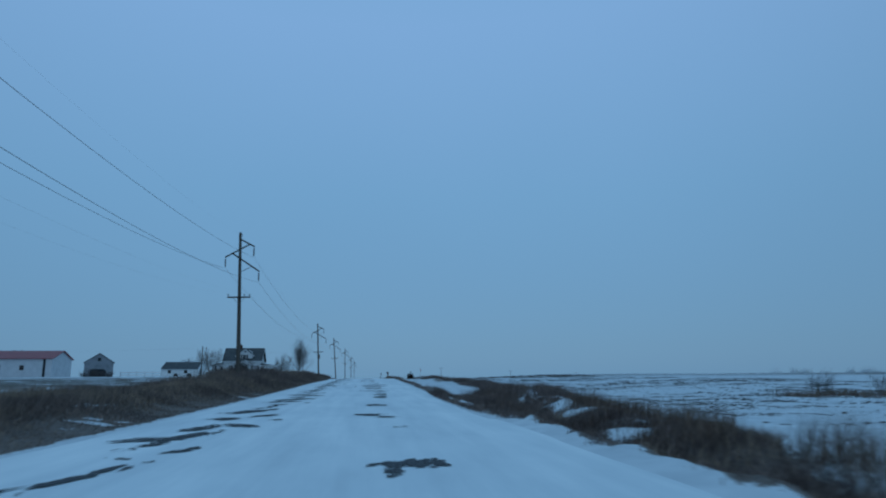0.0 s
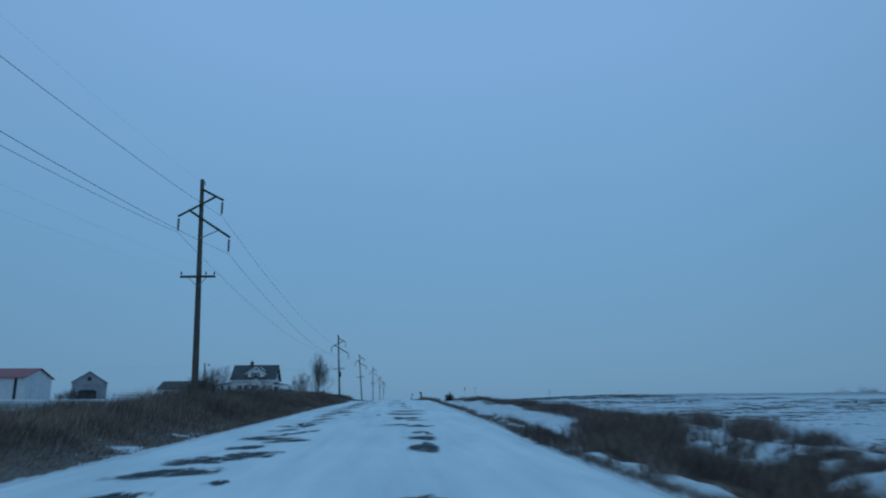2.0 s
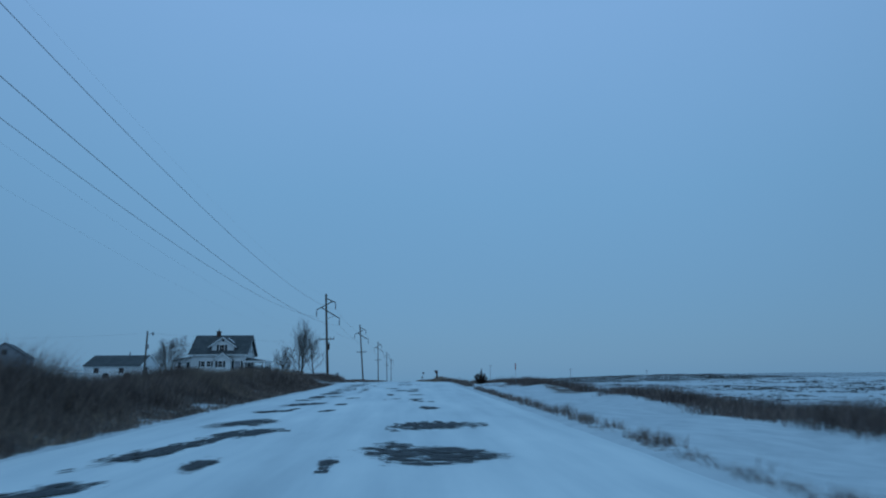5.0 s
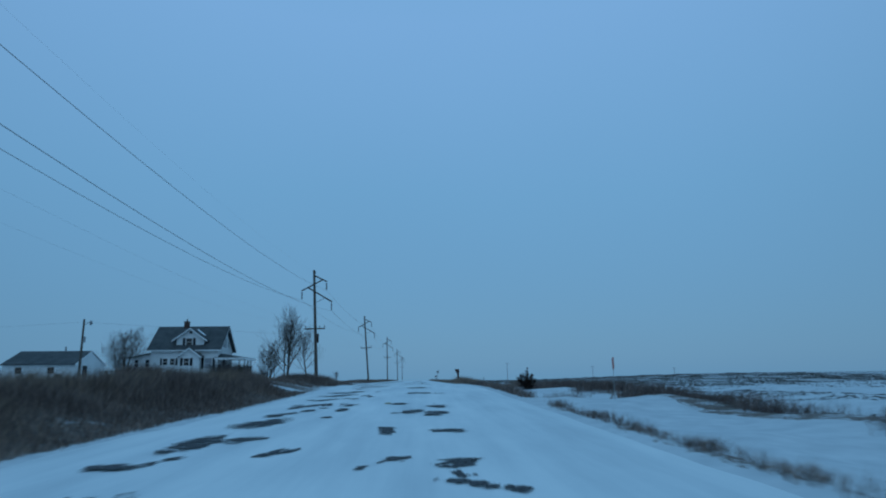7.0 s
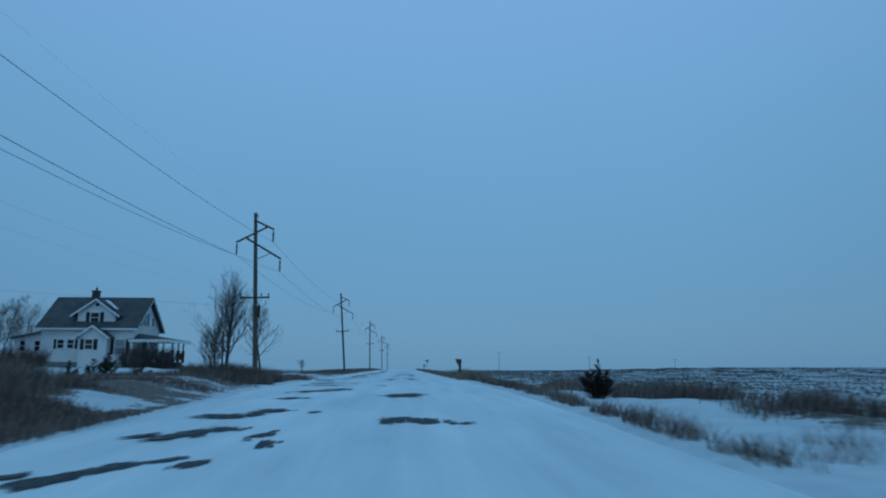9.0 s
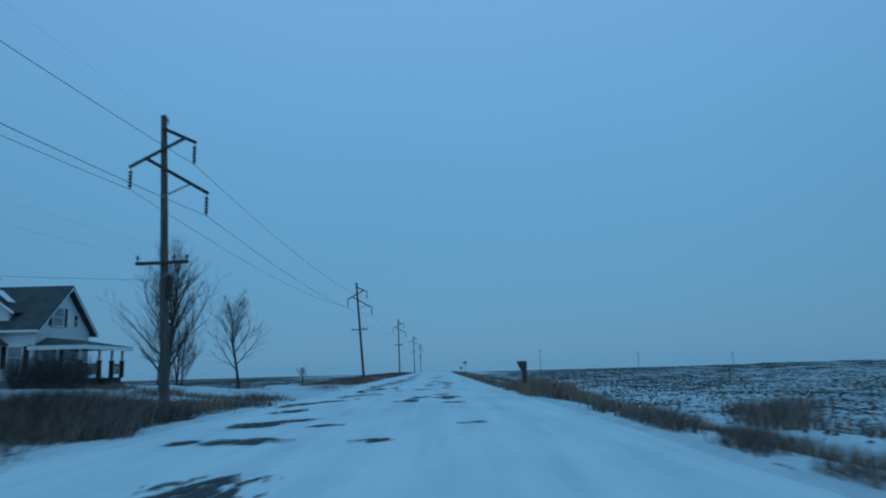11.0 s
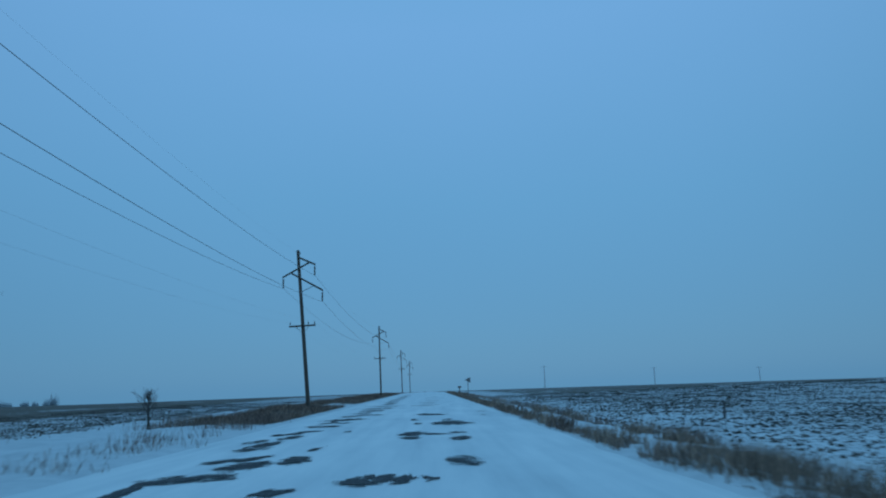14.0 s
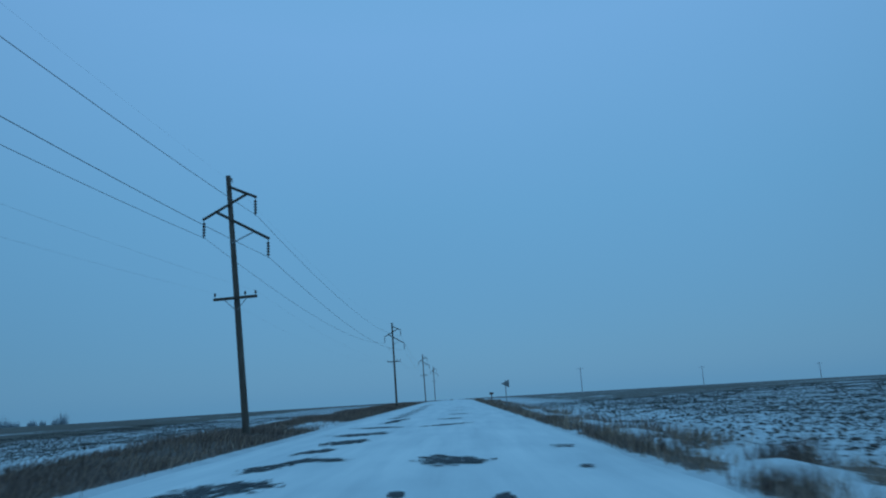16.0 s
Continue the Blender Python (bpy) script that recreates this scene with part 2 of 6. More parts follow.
M_BRICK = surface("dark_brick", (0.05, 0.03, 0.025), (0.13, 0.075, 0.06), 6, 25, 0.9, 0, 0.5)
M_STONE = surface("foundation_block", (0.16, 0.16, 0.16), (0.30, 0.30, 0.29), 3, 20, 0.9)
M_DECK = surface("dark_stained_boards", (0.035, 0.028, 0.024), (0.09, 0.07, 0.06), 3, 25, 0.85, 0, 0.4, (1, 8, 8))
M_METALWALL = ruled("white_sheet_metal", (0.46, 0.47, 0.49), (0.60, 0.61, 0.63), 0.25, "X", 0.45, 0.1)
M_REDROOF = ruled("red_sheet_metal", (0.20, 0.045, 0.05), (0.34, 0.075, 0.08), 0.25, "X", 0.45, 0.1)
M_GREYWALL = ruled("grey_weathered_boards", (0.17, 0.175, 0.19), (0.30, 0.31, 0.33), 0.2, "X", 0.85)
M_GREYROOF = surface("old_grey_roof", (0.08, 0.085, 0.09), (0.17, 0.18, 0.19), 2, 20, 0.8)
M_BIN = ruled("corrugated_steel", (0.20, 0.21, 0.22), (0.33, 0.34, 0.35), 0.11, "Z", 0.4, 0.6)
M_BARK = surface("grey_bark", (0.035, 0.029, 0.026), (0.10, 0.085, 0.075), 5, 40, 0.95, 0, 0.6, (2, 2, 0.4))
M_TWIG = surface("bare_twigs", (0.052, 0.043, 0.043), (0.12, 0.10, 0.096), 3, 30, 0.95, 0, 0)
M_REDTWIG = surface("russet_twigs", (0.05, 0.022, 0.02), (0.11, 0.05, 0.042), 3, 30, 0.95, 0, 0)
M_NEEDLE = plant_material("dark_evergreen_needles", (0.012, 0.018, 0.012), (0.035, 0.045, 0.028))
M_CEDAR = plant_material("winter_cedar_needles", (0.018, 0.013, 0.012), (0.05, 0.032, 0.026))
M_WEED = plant_material("dead_brown_weeds", (0.092, 0.072, 0.069), (0.268, 0.206, 0.190))
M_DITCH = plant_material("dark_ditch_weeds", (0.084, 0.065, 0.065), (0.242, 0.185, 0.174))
M_STRAW = plant_material("straw_grass", (0.145, 0.111, 0.093), (0.38, 0.292, 0.236))
M_REED = plant_material("reed_stalks", (0.08, 0.056, 0.050), (0.23, 0.16, 0.13))
M_CLOD = plant_material("tilled_soil_clods", (0.032, 0.028, 0.028), (0.098, 0.083, 0.078))
M_SNOW = surface("fallen_snow", (0.74, 0.76, 0.80), (0.86, 0.87, 0.89), 1.5, 20, 0.85, 0, 0.3, None, 0.2, 0.03)
M_MAILBOX = surface("weathered_brown_plastic", (0.055, 0.035, 0.032), (0.12, 0.075, 0.066), 4, 25, 0.6, 0, 0.2)
M_ORANGE = surface("dull_orange_plastic", (0.30, 0.05, 0.03), (0.46, 0.085, 0.05), 4, 25, 0.5)
M_WHITEPOST = surface("white_fibreglass", (0.28, 0.29, 0.30), (0.42, 0.44, 0.45), 4, 25, 0.5)
M_SIGNBACK = surface("bare_aluminium_sign", (0.16, 0.165, 0.17), (0.26, 0.265, 0.27), 4, 25, 0.45, 0.5)
# wood for far trees and poles, with the haze put into its pale colour
M_FAR = surface("haze_grey_wood", (0.38, 0.42, 0.46), (0.54, 0.58, 0.62), 0.3, 3, 1.0, 0, 0)


# ---- mesh helpers ----
def mesh_of(name, bm, mat, smooth=False):
    me = bpy.data.meshes.new(name)
    bmesh.ops.recalc_face_normals(bm, faces=bm.faces)
    bm.to_mesh(me)
    bm.free()
    me.materials.append(mat)
    if smooth:
        me.polygons.foreach_set("use_smooth", [True] * len(me.polygons))
    return me


def part(name, bm, mat, parent, label="", smooth=False):
    ob = new(name, mesh_of(name, bm, mat, smooth))
    ob.parent = parent
    if label:
        ob["label"] = label
    return ob


def thing(name, at, label, category, group="", turn=0.0):
    ob = new(name)
    ob.matrix_basis = pose(*at, 0, 0, turn)
    ob.empty_display_size = 0.3
    return tagged(ob, label, category, group)


def box(bm, lo, hi, bevel=0.0, m=None):
    r = bmesh.ops.create_cube(bm, size=1.0)
    vs = r["verts"]
    c = [(a + b) / 2 for a, b in zip(lo, hi)]
    s = [abs(b - a) for a, b in zip(lo, hi)]
    bmesh.ops.scale(bm, vec=s, verts=vs)
    bmesh.ops.translate(bm, vec=c, verts=vs)
    if m is not None:
        bmesh.ops.transform(bm, matrix=m, verts=vs)
    if bevel:
        es = list({e for v in vs for e in v.link_edges})
        bmesh.ops.bevel(bm, geom=es, offset=bevel, segments=1, affect="EDGES")
    return bm


def rod(bm, p, q, r0, r1=None, n=8, caps=True):
    p, q = Vector(p), Vector(q)
    r1 = r0 if r1 is None else r1
    d = q - p
    if d.length < 1e-6:
        return bm
    rot = d.to_track_quat("Z", "Y").to_matrix()
    rings = []
    for c, r in ((p, r0), (q, r1)):
        rings.append([bm.verts.new(c + rot @ Vector((r * math.cos(6.28318 * i / n), r * math.sin(6.28318 * i / n), 0))) for i in range(n)])
    for i in range(n):
        j = (i + 1) % n
        bm.faces.new((rings[0][i], rings[0][j], rings[1][j], rings[1][i]))
    if caps:
        bm.faces.new(rings[0][::-1])
        bm.faces.new(rings[1])
    return bm


def lathe(bm, rings, n=12, c=(0, 0, 0)):
    """A turned shape from pairs of radius and height."""
    prev = None
    for r, z in rings:
        ring = [bm.verts.new((c[0] + r * math.cos(6.28318 * i / n), c[1] + r * math.sin(6.28318 * i / n), c[2] + z)) for i in range(n)]
        if prev:
            for i in range(n):
                bm.faces.new((prev[i], prev[(i + 1) % n], ring[(i + 1) % n], ring[i]))
        else:
            bm.faces.new(ring[::-1])
        prev = ring
    bm.faces.new(prev)
    return bm


def prism(bm, outline, axis, lo, hi):
    """An outline in the two other axes, drawn out along one axis."""
    def at(a, b, c):
        return (c, a, b) if axis == "x" else ((a, c, b) if axis == "y" else (a, b, c))
    f = [bm.verts.new(at(a, b, lo)) for a, b in outline]
    g = [bm.verts.new(at(a, b, hi)) for a, b in outline]
    n = len(outline)
    bm.faces.new(f)
    bm.faces.new(g[::-1])
    for i in range(n):
        bm.faces.new((f[i], g[i], g[(i + 1) % n], f[(i + 1) % n]))
    return bm


def roof_slab(bm, a, b, c, d, thick):
    """A slab over four corners, thickness downwards."""
    top = [bm.verts.new(v) for v in (a, b, c, d)]
    low = [bm.verts.new((v[0], v[1], v[2] - thick)) for v in (a, b, c, d)]
    bm.faces.new(top)
    bm.faces.new(low[::-1])
    for i in range(4):
        j = (i + 1) % 4
        bm.faces.new((top[i], low[i], low[j], top[j]))
    return bm


def from_arrays(name, verts, faces, mat):
    me = bpy.data.meshes.new(name)
    me.from_pydata(verts.tolist() if hasattr(verts, "tolist") else verts, [], faces.tolist() if hasattr(faces, "tolist") else faces)
    me.materials.append(mat)
    me.update()
    return new(name, me)


# ---- the lie of the land ----
def sstep(a, b, v):
    t = np.clip((np.asarray(v, float) - a) / (b - a), 0, 1)
    return t * t * (3 - 2 * t)


# the road climbs about two in a hundred to the farmyard and runs level past it
CLIMB_Y = np.arange(-150.0, 150.0, 0.5)
CLIMB_Z = np.cumsum(0.0195 * (1 - sstep(104, 128, CLIMB_Y)) - 0.005 * (1 - sstep(26, 50, CLIMB_Y))) * 0.5
CLIMB_Z = CLIMB_Z - CLIMB_Z[-1]


def grade(y):
    """The height of the road's crown along its length."""
    y = np.asarray(y, float)
    return np.interp(y, CLIMB_Y, CLIMB_Z) - np.maximum(y - 290, 0) ** 2 / 20000.0 * (1 - sstep(700, 1500, y) * 0.9)


def edge_l(y):
    """The left edge of the road, which narrows before the yard and widens along it."""
    return -6.25 + 0.42 * sstep(78, 102, y) - 0.82 * sstep(110, 128, y)


def edge_r(y):
    """The right edge of the road, which swings in and out along the ditch and draws in past the mailbox."""
    return 4.0 - 0.30 * sstep(16, 26, y) * (1 - sstep(36, 52, y)) + 0.10 * sstep(36, 52, y) - 0.20 * sstep(128, 138, y) - 0.22 * sstep(148, 157, y)


def wobble(x, y, s, seed):
    """Cheap smooth noise from -1 to 1."""
    k = np.random.RandomState(seed)
    out = 0
    for i in range(6):
        a, ph, f = k.uniform(0, 6.28), k.uniform(0, 6.28), s * k.uniform(0.6, 1.7)
        out = out + np.sin(f * (np.cos(a) * x + np.sin(a) * y) + ph)
    return out / 3.2


def lodge(y):
    """How far from the road the snow lies lodged on the far side of the ditch."""
    y = np.asarray(y, float)
    return 3.5 + 0.15 * np.clip(y - 22, -8, 12) + 0.05 * np.clip(y - 34, 0, 14)


def ditch_cover(x, y):
    """Where dead weeds fill the ditch: a dense belt, snow lodged behind it in broken patches, and clumps beyond."""
    r, rc = x - edge_r(y), lodge(y)
    rough = 0.35 * wobble(x, y, 1.6, 70) + 0.2 * wobble(x, y, 3.6, 71)
    lo = 0.24 + 0.42 * np.exp(-((y - 32) / 6.0) ** 4) + 0.30 * (1 - sstep(19, 25, y))
    belt = sstep(lo - 0.15, lo + 0.2, r + rough * 0.9)
    belt = belt * (1 - sstep(rc + 1.4, rc + 2.8, r + 1.6 * rough)) * (1 - sstep(41, 46, y + 4 * rough - 2.0 * np.clip(r - 0.7, 0, 4)))
    lodged = sstep(rc - 0.85, rc - 0.4, r + rough) * (1 - sstep(rc + 0.9, rc + 1.5, r + rough)) * sstep(12, 18, y)
    lodged = lodged * sstep(-0.68, -0.35, 0.9 * sstep(24, 31, y) - 0.9 + 0.8 * wobble(x, 0.7 * y, 1.9, 72) + 0.8 * wobble(x, y, 4.6, 73))
    gaps = sstep(rc + 0.5, rc + 1.0, r) * sstep(-0.05, 0.25, wobble(x, y, 1.2, 74))
    low = sstep(2.2, 3.2, r) * (1 - sstep(13, 20, y)) * sstep(0.0, 0.35, wobble(x, y, 1.1, 75))
    return belt * (1 - 0.98 * lodged) * (1 - 0.92 * gaps) * (1 - 0.9 * low)


def bank_snow(x, y):
    """Snow lying in patches on the lower slope of the left bank, and a drift before the yard."""
    l = edge_l(y) - x
    flecks = 0.9 * sstep(-0.1, 0.3, wobble(0 * x, y, 0.35, 105)) * sstep(0.40, 0.70, wobble(x, 0.55 * y, 1.9, 90) + 0.6 * wobble(x, y, 4.6, 91)) * sstep(0.05, 0.2, l) * (1 - sstep(0.7, 1.4, l + 0.4 * wobble(x, y, 1.1, 92))) * (1 - 0.85 * sstep(97, 101, y))
    high = 0.8 * sstep(0.75, 0.95, wobble(x, 0.6 * y, 1.8, 93) + 0.4 * wobble(x, y, 4.6, 94)) * sstep(1.5, 2.2, l) * (1 - sstep(4.0, 5.0, l))
    drift = sstep(106.4, 107.2, y + 0.5 * wobble(x, y, 2.2, 103)) * (1 - sstep(109.2, 110.2, y + 0.5 * wobble(x, y, 2.2, 104))) * sstep(0.45, 0.75, l + 0.2 * wobble(x, y, 2.4, 95)) * (1 - sstep(1.7, 2.3, l + 0.3 * wobble(x, y, 2.0, 96)))
    return np.maximum(np.maximum(flecks, high * (1 - sstep(100, 108, y))), drift)


def bank_end(x, y):
    """0 on the overgrown bank, 1 on the open snow of the yard past its end."""
    l = edge_l(y) - x
    return sstep(105.6, 108.6, y + 0.6 * wobble(x, y, 1.2, 110) - 2.6 * sstep(1.7, 2.5, l) + 2.0 * sstep(3.5, 6.0, l))


def yard_brush(x, y):
    """The dark brush on the bank in front of the yard pole."""
    l = edge_l(y) - x + 0.4 * wobble(x, y, 1.3, 77)
    return sstep(0.1, 0.6, l) * (1 - sstep(3.8, 5.4, l)) * sstep(121, 125, y) * (1 - sstep(131, 134, y + 0.35 * l))


def set_back(y):
    """How much farther from the road the field's edge lies behind the long drift."""
    return 1.5 * sstep(54, 58, y) * (1 - sstep(82, 96, y))


def verge_strips(x, y):
    """Two strips of grass with snow lying between them."""
    r = x - edge_r(y) + 0.25 * wobble(x, y, 1.5, 78)
    near = sstep(-0.12, 0.05, x - edge_r(y)) * (1 - sstep(0.7, 1.05, r)) * sstep(-0.5, -0.1, wobble(x, y, 1.6, 116))
    back = sstep(1.7, 2.0, r) * (1 - sstep(2.7, 3.2, r)) * (1 - 0.6 * sstep(176, 190, y))
    gaps = sstep(-0.7, -0.25, wobble(x, y, 1.3, 79))
    fringe = sstep(-0.12, 0.0, x - edge_r(y)) * (1 - sstep(0.35, 0.6, r)) * sstep(-0.75, -0.35, wobble(x, y, 1.7, 106))
    return np.maximum(np.maximum(near, back) * gaps, fringe)


def shoulder_belt(x, y):
    """The grass belt on the shoulder, set back from the road at its near end."""
    r = x - edge_r(y) + 0.25 * wobble(x, y, 1.4, 80)
    lo = -0.15 + 1.15 * (1 - sstep(132, 143, y))
    return sstep(lo - 0.1, lo + 0.4, r) * (1 - sstep(1.7 + 0.5 * sstep(138, 146, y), 2.6 + 0.5 * sstep(138, 146, y), r)) * sstep(116, 122, y) * (1 - sstep(148, 156, y))


def land(x, y):
    x, y = np.asarray(x, float), np.asarray(y, float)
    l, r = edge_l(y) - x, x - edge_r(y)
    bank = 0.40 * (1 - sstep(122, 136, y)) + 0.10 * sstep(172, 186, y) + 0.05
    rise = (0.12 * sstep(50, 90, y) + 0.53 * sstep(104, 148, y)) * (1 - sstep(156, 168, y)) - 0.28 * sstep(158, 174, y)
    zl = bank * sstep(0.2, 2.6, l) * (1 - 0.6 * sstep(5, 9, l)) + rise * sstep(4.0, 13, l)
    deep = 0.80 * (1 - sstep(44, 64, y)) + 0.30 * sstep(44, 64, y)
    deep = deep * (1 - 0.9 * np.exp(-((y - 97.2) / 2.6) ** 4))
    field = -0.16
    zr = -deep * sstep(0.3, 2.6, r) + (deep + field) * sstep(lodge(y) - 1.3, lodge(y) + 1.6, r)
    z = np.where(l > 0, zl, np.where(r > 0, zr, -0.05))
    off = np.maximum(sstep(0.3, 2.5, l), sstep(0.3, 2.5, r))
    z = z + off * (0.07 * wobble(x, y, 0.9, 3) + 0.05 * wobble(x, y, 2.1, 4))
    drift = sstep(0.8, 2.2, r) * (1 - sstep(5.5, 8.5, r)) * sstep(44, 60, y) * (1 - sstep(110, 124, y))
    z = z + drift * (0.16 + 0.14 * wobble(x, y, 0.55, 9))
    z = z + sstep(0.5, 1.4, r) * (1 - sstep(5, 7, r)) * sstep(150, 165, y) * (0.07 + 0.15 * wobble(x, y, 2.0, 11))
    z = z + np.exp(-((r - lodge(y)) / 1.2) ** 2) * sstep(10, 18, y) * (1 - sstep(48, 58, y)) * (0.26 + 0.14 * wobble(x, y, 1.9, 12) + 0.06 * wobble(x, y, 4.5, 14))
    z = z + sstep(0.3, 0.5, r) * (1 - sstep(0.9, 1.3, r)) * (1 - sstep(52, 62, y)) * (0.06 + 0.11 * wobble(x, y, 3.0, 13))
    # the right-hand field swells gently past the mailbox
    z = z + 1.05 * sstep(8, 45, r) * sstep(100, 160, y) * (1 - sstep(175, 290, y))
    far = np.maximum(np.abs(x) - 20, 0)
    z = z - far ** 2 / np.where(x > 0, 420000.0, 150000.0) * (1 - sstep(900, 1400, far) * 0.5)
    return z + grade(y)


def zones(x, y):
    """How far verge litter, tilled soil and bare stubble cover the ground, each 0 to 1."""
    l, r = edge_l(y) - x, x - edge_r(y)
    lit = ((0.86 - 0.14 * sstep(50, 62, y) * (1 - sstep(84, 96, y))) * sstep(-0.05, 0.15, l) + (0.17 + 0.16 * sstep(50, 62, y)) * sstep(0.9, 2.0, l + 0.4 * wobble(x, y, 1.4, 76))) * (1 - sstep(6.5, 9.5, l)) * (1 - sstep(108, 121, y))
    lit = lit * (1 - 0.97 * bank_snow(x, y))
    lit = np.maximum(lit, 0.9 * yard_brush(x, y))
    lit = np.maximum(lit, 0.55 * sstep(0.05, 0.4, l) * (1 - sstep(5, 8, l)) * sstep(100, 114, y) * (1 - sstep(139, 145, y)))
    lit = np.maximum(lit, 0.92 * sstep(0.0, 0.4, l) * (1 - sstep(3.5, 6.5, l)) * sstep(168, 176, y) * (1 - 0.9 * np.exp(-((y - 204) / 6) ** 4) * (1 - sstep(1.8, 2.6, l))))
    lit = np.maximum(lit, 0.95 * ditch_cover(x, y))
    lit = np.maximum(lit, (0.62 - 0.15 * sstep(48, 58, y)) * (1 - sstep(0.15, 0.40, r + 0.2 * wobble(x, y, 4.0, 111))) * sstep(-0.15, 0.0, r) * sstep(20, 27, y) * (1 - np.exp(-((y - 97.2) / 2.8) ** 4)) * (1 - 0.8 * sstep(45, 52, y) * sstep(-0.2, 0.2, wobble(x, y, 2.4, 109))))
    lit = np.maximum(lit, 0.42 * sstep(0.0, 0.2, r) * (1 - sstep(0.35, 0.75, r)) * sstep(34, 48, y) * (1 - sstep(92, 96, y)) * (1.0 + 0.3 * sstep(62, 74, y)))
    lit = np.maximum(lit, 0.62 * sstep(4.0, 5.0, r - set_back(y)) * (1 - sstep(6.6, 8.4, r - 0.6 * set_back(y))) * sstep(40, 54, y) * (1 - sstep(118, 128, y)))
    lit = np.maximum(lit, 0.85 * shoulder_belt(x, y))
    lit = np.maximum(lit, 0.78 * verge_strips(x, y) * sstep(150, 156, y))
    till = 0.20 * sstep(6.0, 9.5, r) + 0.40 * sstep(5.0, 8.0, r + 2.4 * sstep(110, 126, y) + 1.2 * sstep(124, 131, y)) * sstep(112, 130, y)
    till = np.maximum(till, 0.60 * sstep(9.5, 12, l) * sstep(164, 172, y) * (1 - sstep(30, 50, l)))
    bare = 0.18 * sstep(18, 40, r) + 0.10 * sstep(60, 160, r) + 0.36 * sstep(50, 80, r) * sstep(112, 135, y)
    bare = np.maximum(bare, 0.74 * sstep(7, 12, r) * sstep(226, 246, y + 0.15 * r))
    bare = np.maximum(bare, 0.88 * sstep(18, 30, l) * sstep(166, 182, y))
    bare = np.maximum(bare, 0.72 * sstep(6.5, 10, l) * (1 - sstep(100, 122, y)))
    bare = np.maximum(bare, 0.68 * sstep(14, 20, l) * (1 - sstep(113, 127, y)))
    bare = np.maximum(bare, 0.70 * sstep(60, 90, l))
    return lit, till, np.clip(bare, 0, 1)


def spaced(lo, hi, step_, far_lo, far_hi, grow=1.13):
    mid = list(np.arange(lo, hi + 1e-6, step_))
    out, s, v = [], step_, hi
    while v < far_hi:
        s *= grow
        v += s
        out.append(v)
    back, s, v = [], step_, lo
    while v > far_lo:
        s *= grow
        v -= s
        back.append(v)
    return np.array(back[::-1] + mid + out)


gx = spaced(-16.0, 14.0, 0.32, -2600, 2600)
gy = spaced(-6.0, 262.0, 0.55, -900, 3600)
GX, GY = np.meshgrid(gx, gy)
GZ = land(GX, GY)
nx, ny = len(gx), len(gy)
verts = np.stack([GX, GY, GZ], -1).reshape(-1, 3)
idx = np.arange(nx * ny).reshape(ny, nx)
quads = np.stack([idx[:-1, :-1], idx[:-1, 1:], idx[1:, 1:], idx[1:, :-1]], -1).reshape(-1, 4)
ground = from_arrays("ground", verts, quads, M_GROUND)
ground.data.polygons.foreach_set("use_smooth", [True] * len(ground.data.polygons))
for key, values in zip(("litter", "tilled", "bare"), zones(GX, GY)):
    a = ground.data.attributes.new(key, "FLOAT", "POINT")
    a.data.foreach_set("value", values.reshape(-1).astype(np.float32))
tagged(ground, "snow-covered farm fields, ditches and yard", "ground", kind="structure")

# the road: a snow sheet with a rough edge, a hand's breadth above the shoulders
ry = spaced(-12.0, 262.0, 0.45, -300, 1500, 1.10)
cols = 9
rv = []
for y in ry:
    eL = float(edge_l(y)) + 0.05 * float(wobble(0.0, y, 1.9, 21)) + 0.07 * float(wobble(0.0, y, 0.6, 22))
    eR = float(edge_r(y)) + 0.10 * float(wobble(0.0, y, 2.2, 23)) + 0.13 * float(wobble(0.0, y, 0.5, 24))
    drop = -float(grade(y))
    rv.append((eL - 0.14, y, -0.10 - drop))
    for i in range(cols):
        t = i / (cols - 1)
        x = eL + (eR - eL) * t
        rv.append((x, y, 0.0 - 0.05 * (2 * t - 1) ** 4 + 0.006 * float(wobble(x, y, 1.7, 25)) - drop))
    rv.append((eR + 0.14, y, -0.12 - drop))
w = cols + 2
ids = np.arange(len(rv)).reshape(len(ry), w)
rq = np.stack([ids[:-1, :-1], ids[:-1, 1:], ids[1:, 1:], ids[1:, :-1]], -1).reshape(-1, 4)
road = from_arrays("road", np.array(rv), rq, M_ROAD)
road.data.polygons.foreach_set("use_smooth", [True] * len(road.data.polygons))
tagged(road, "straight two-lane road under packed snow with bare patches", "road", kind="structure")

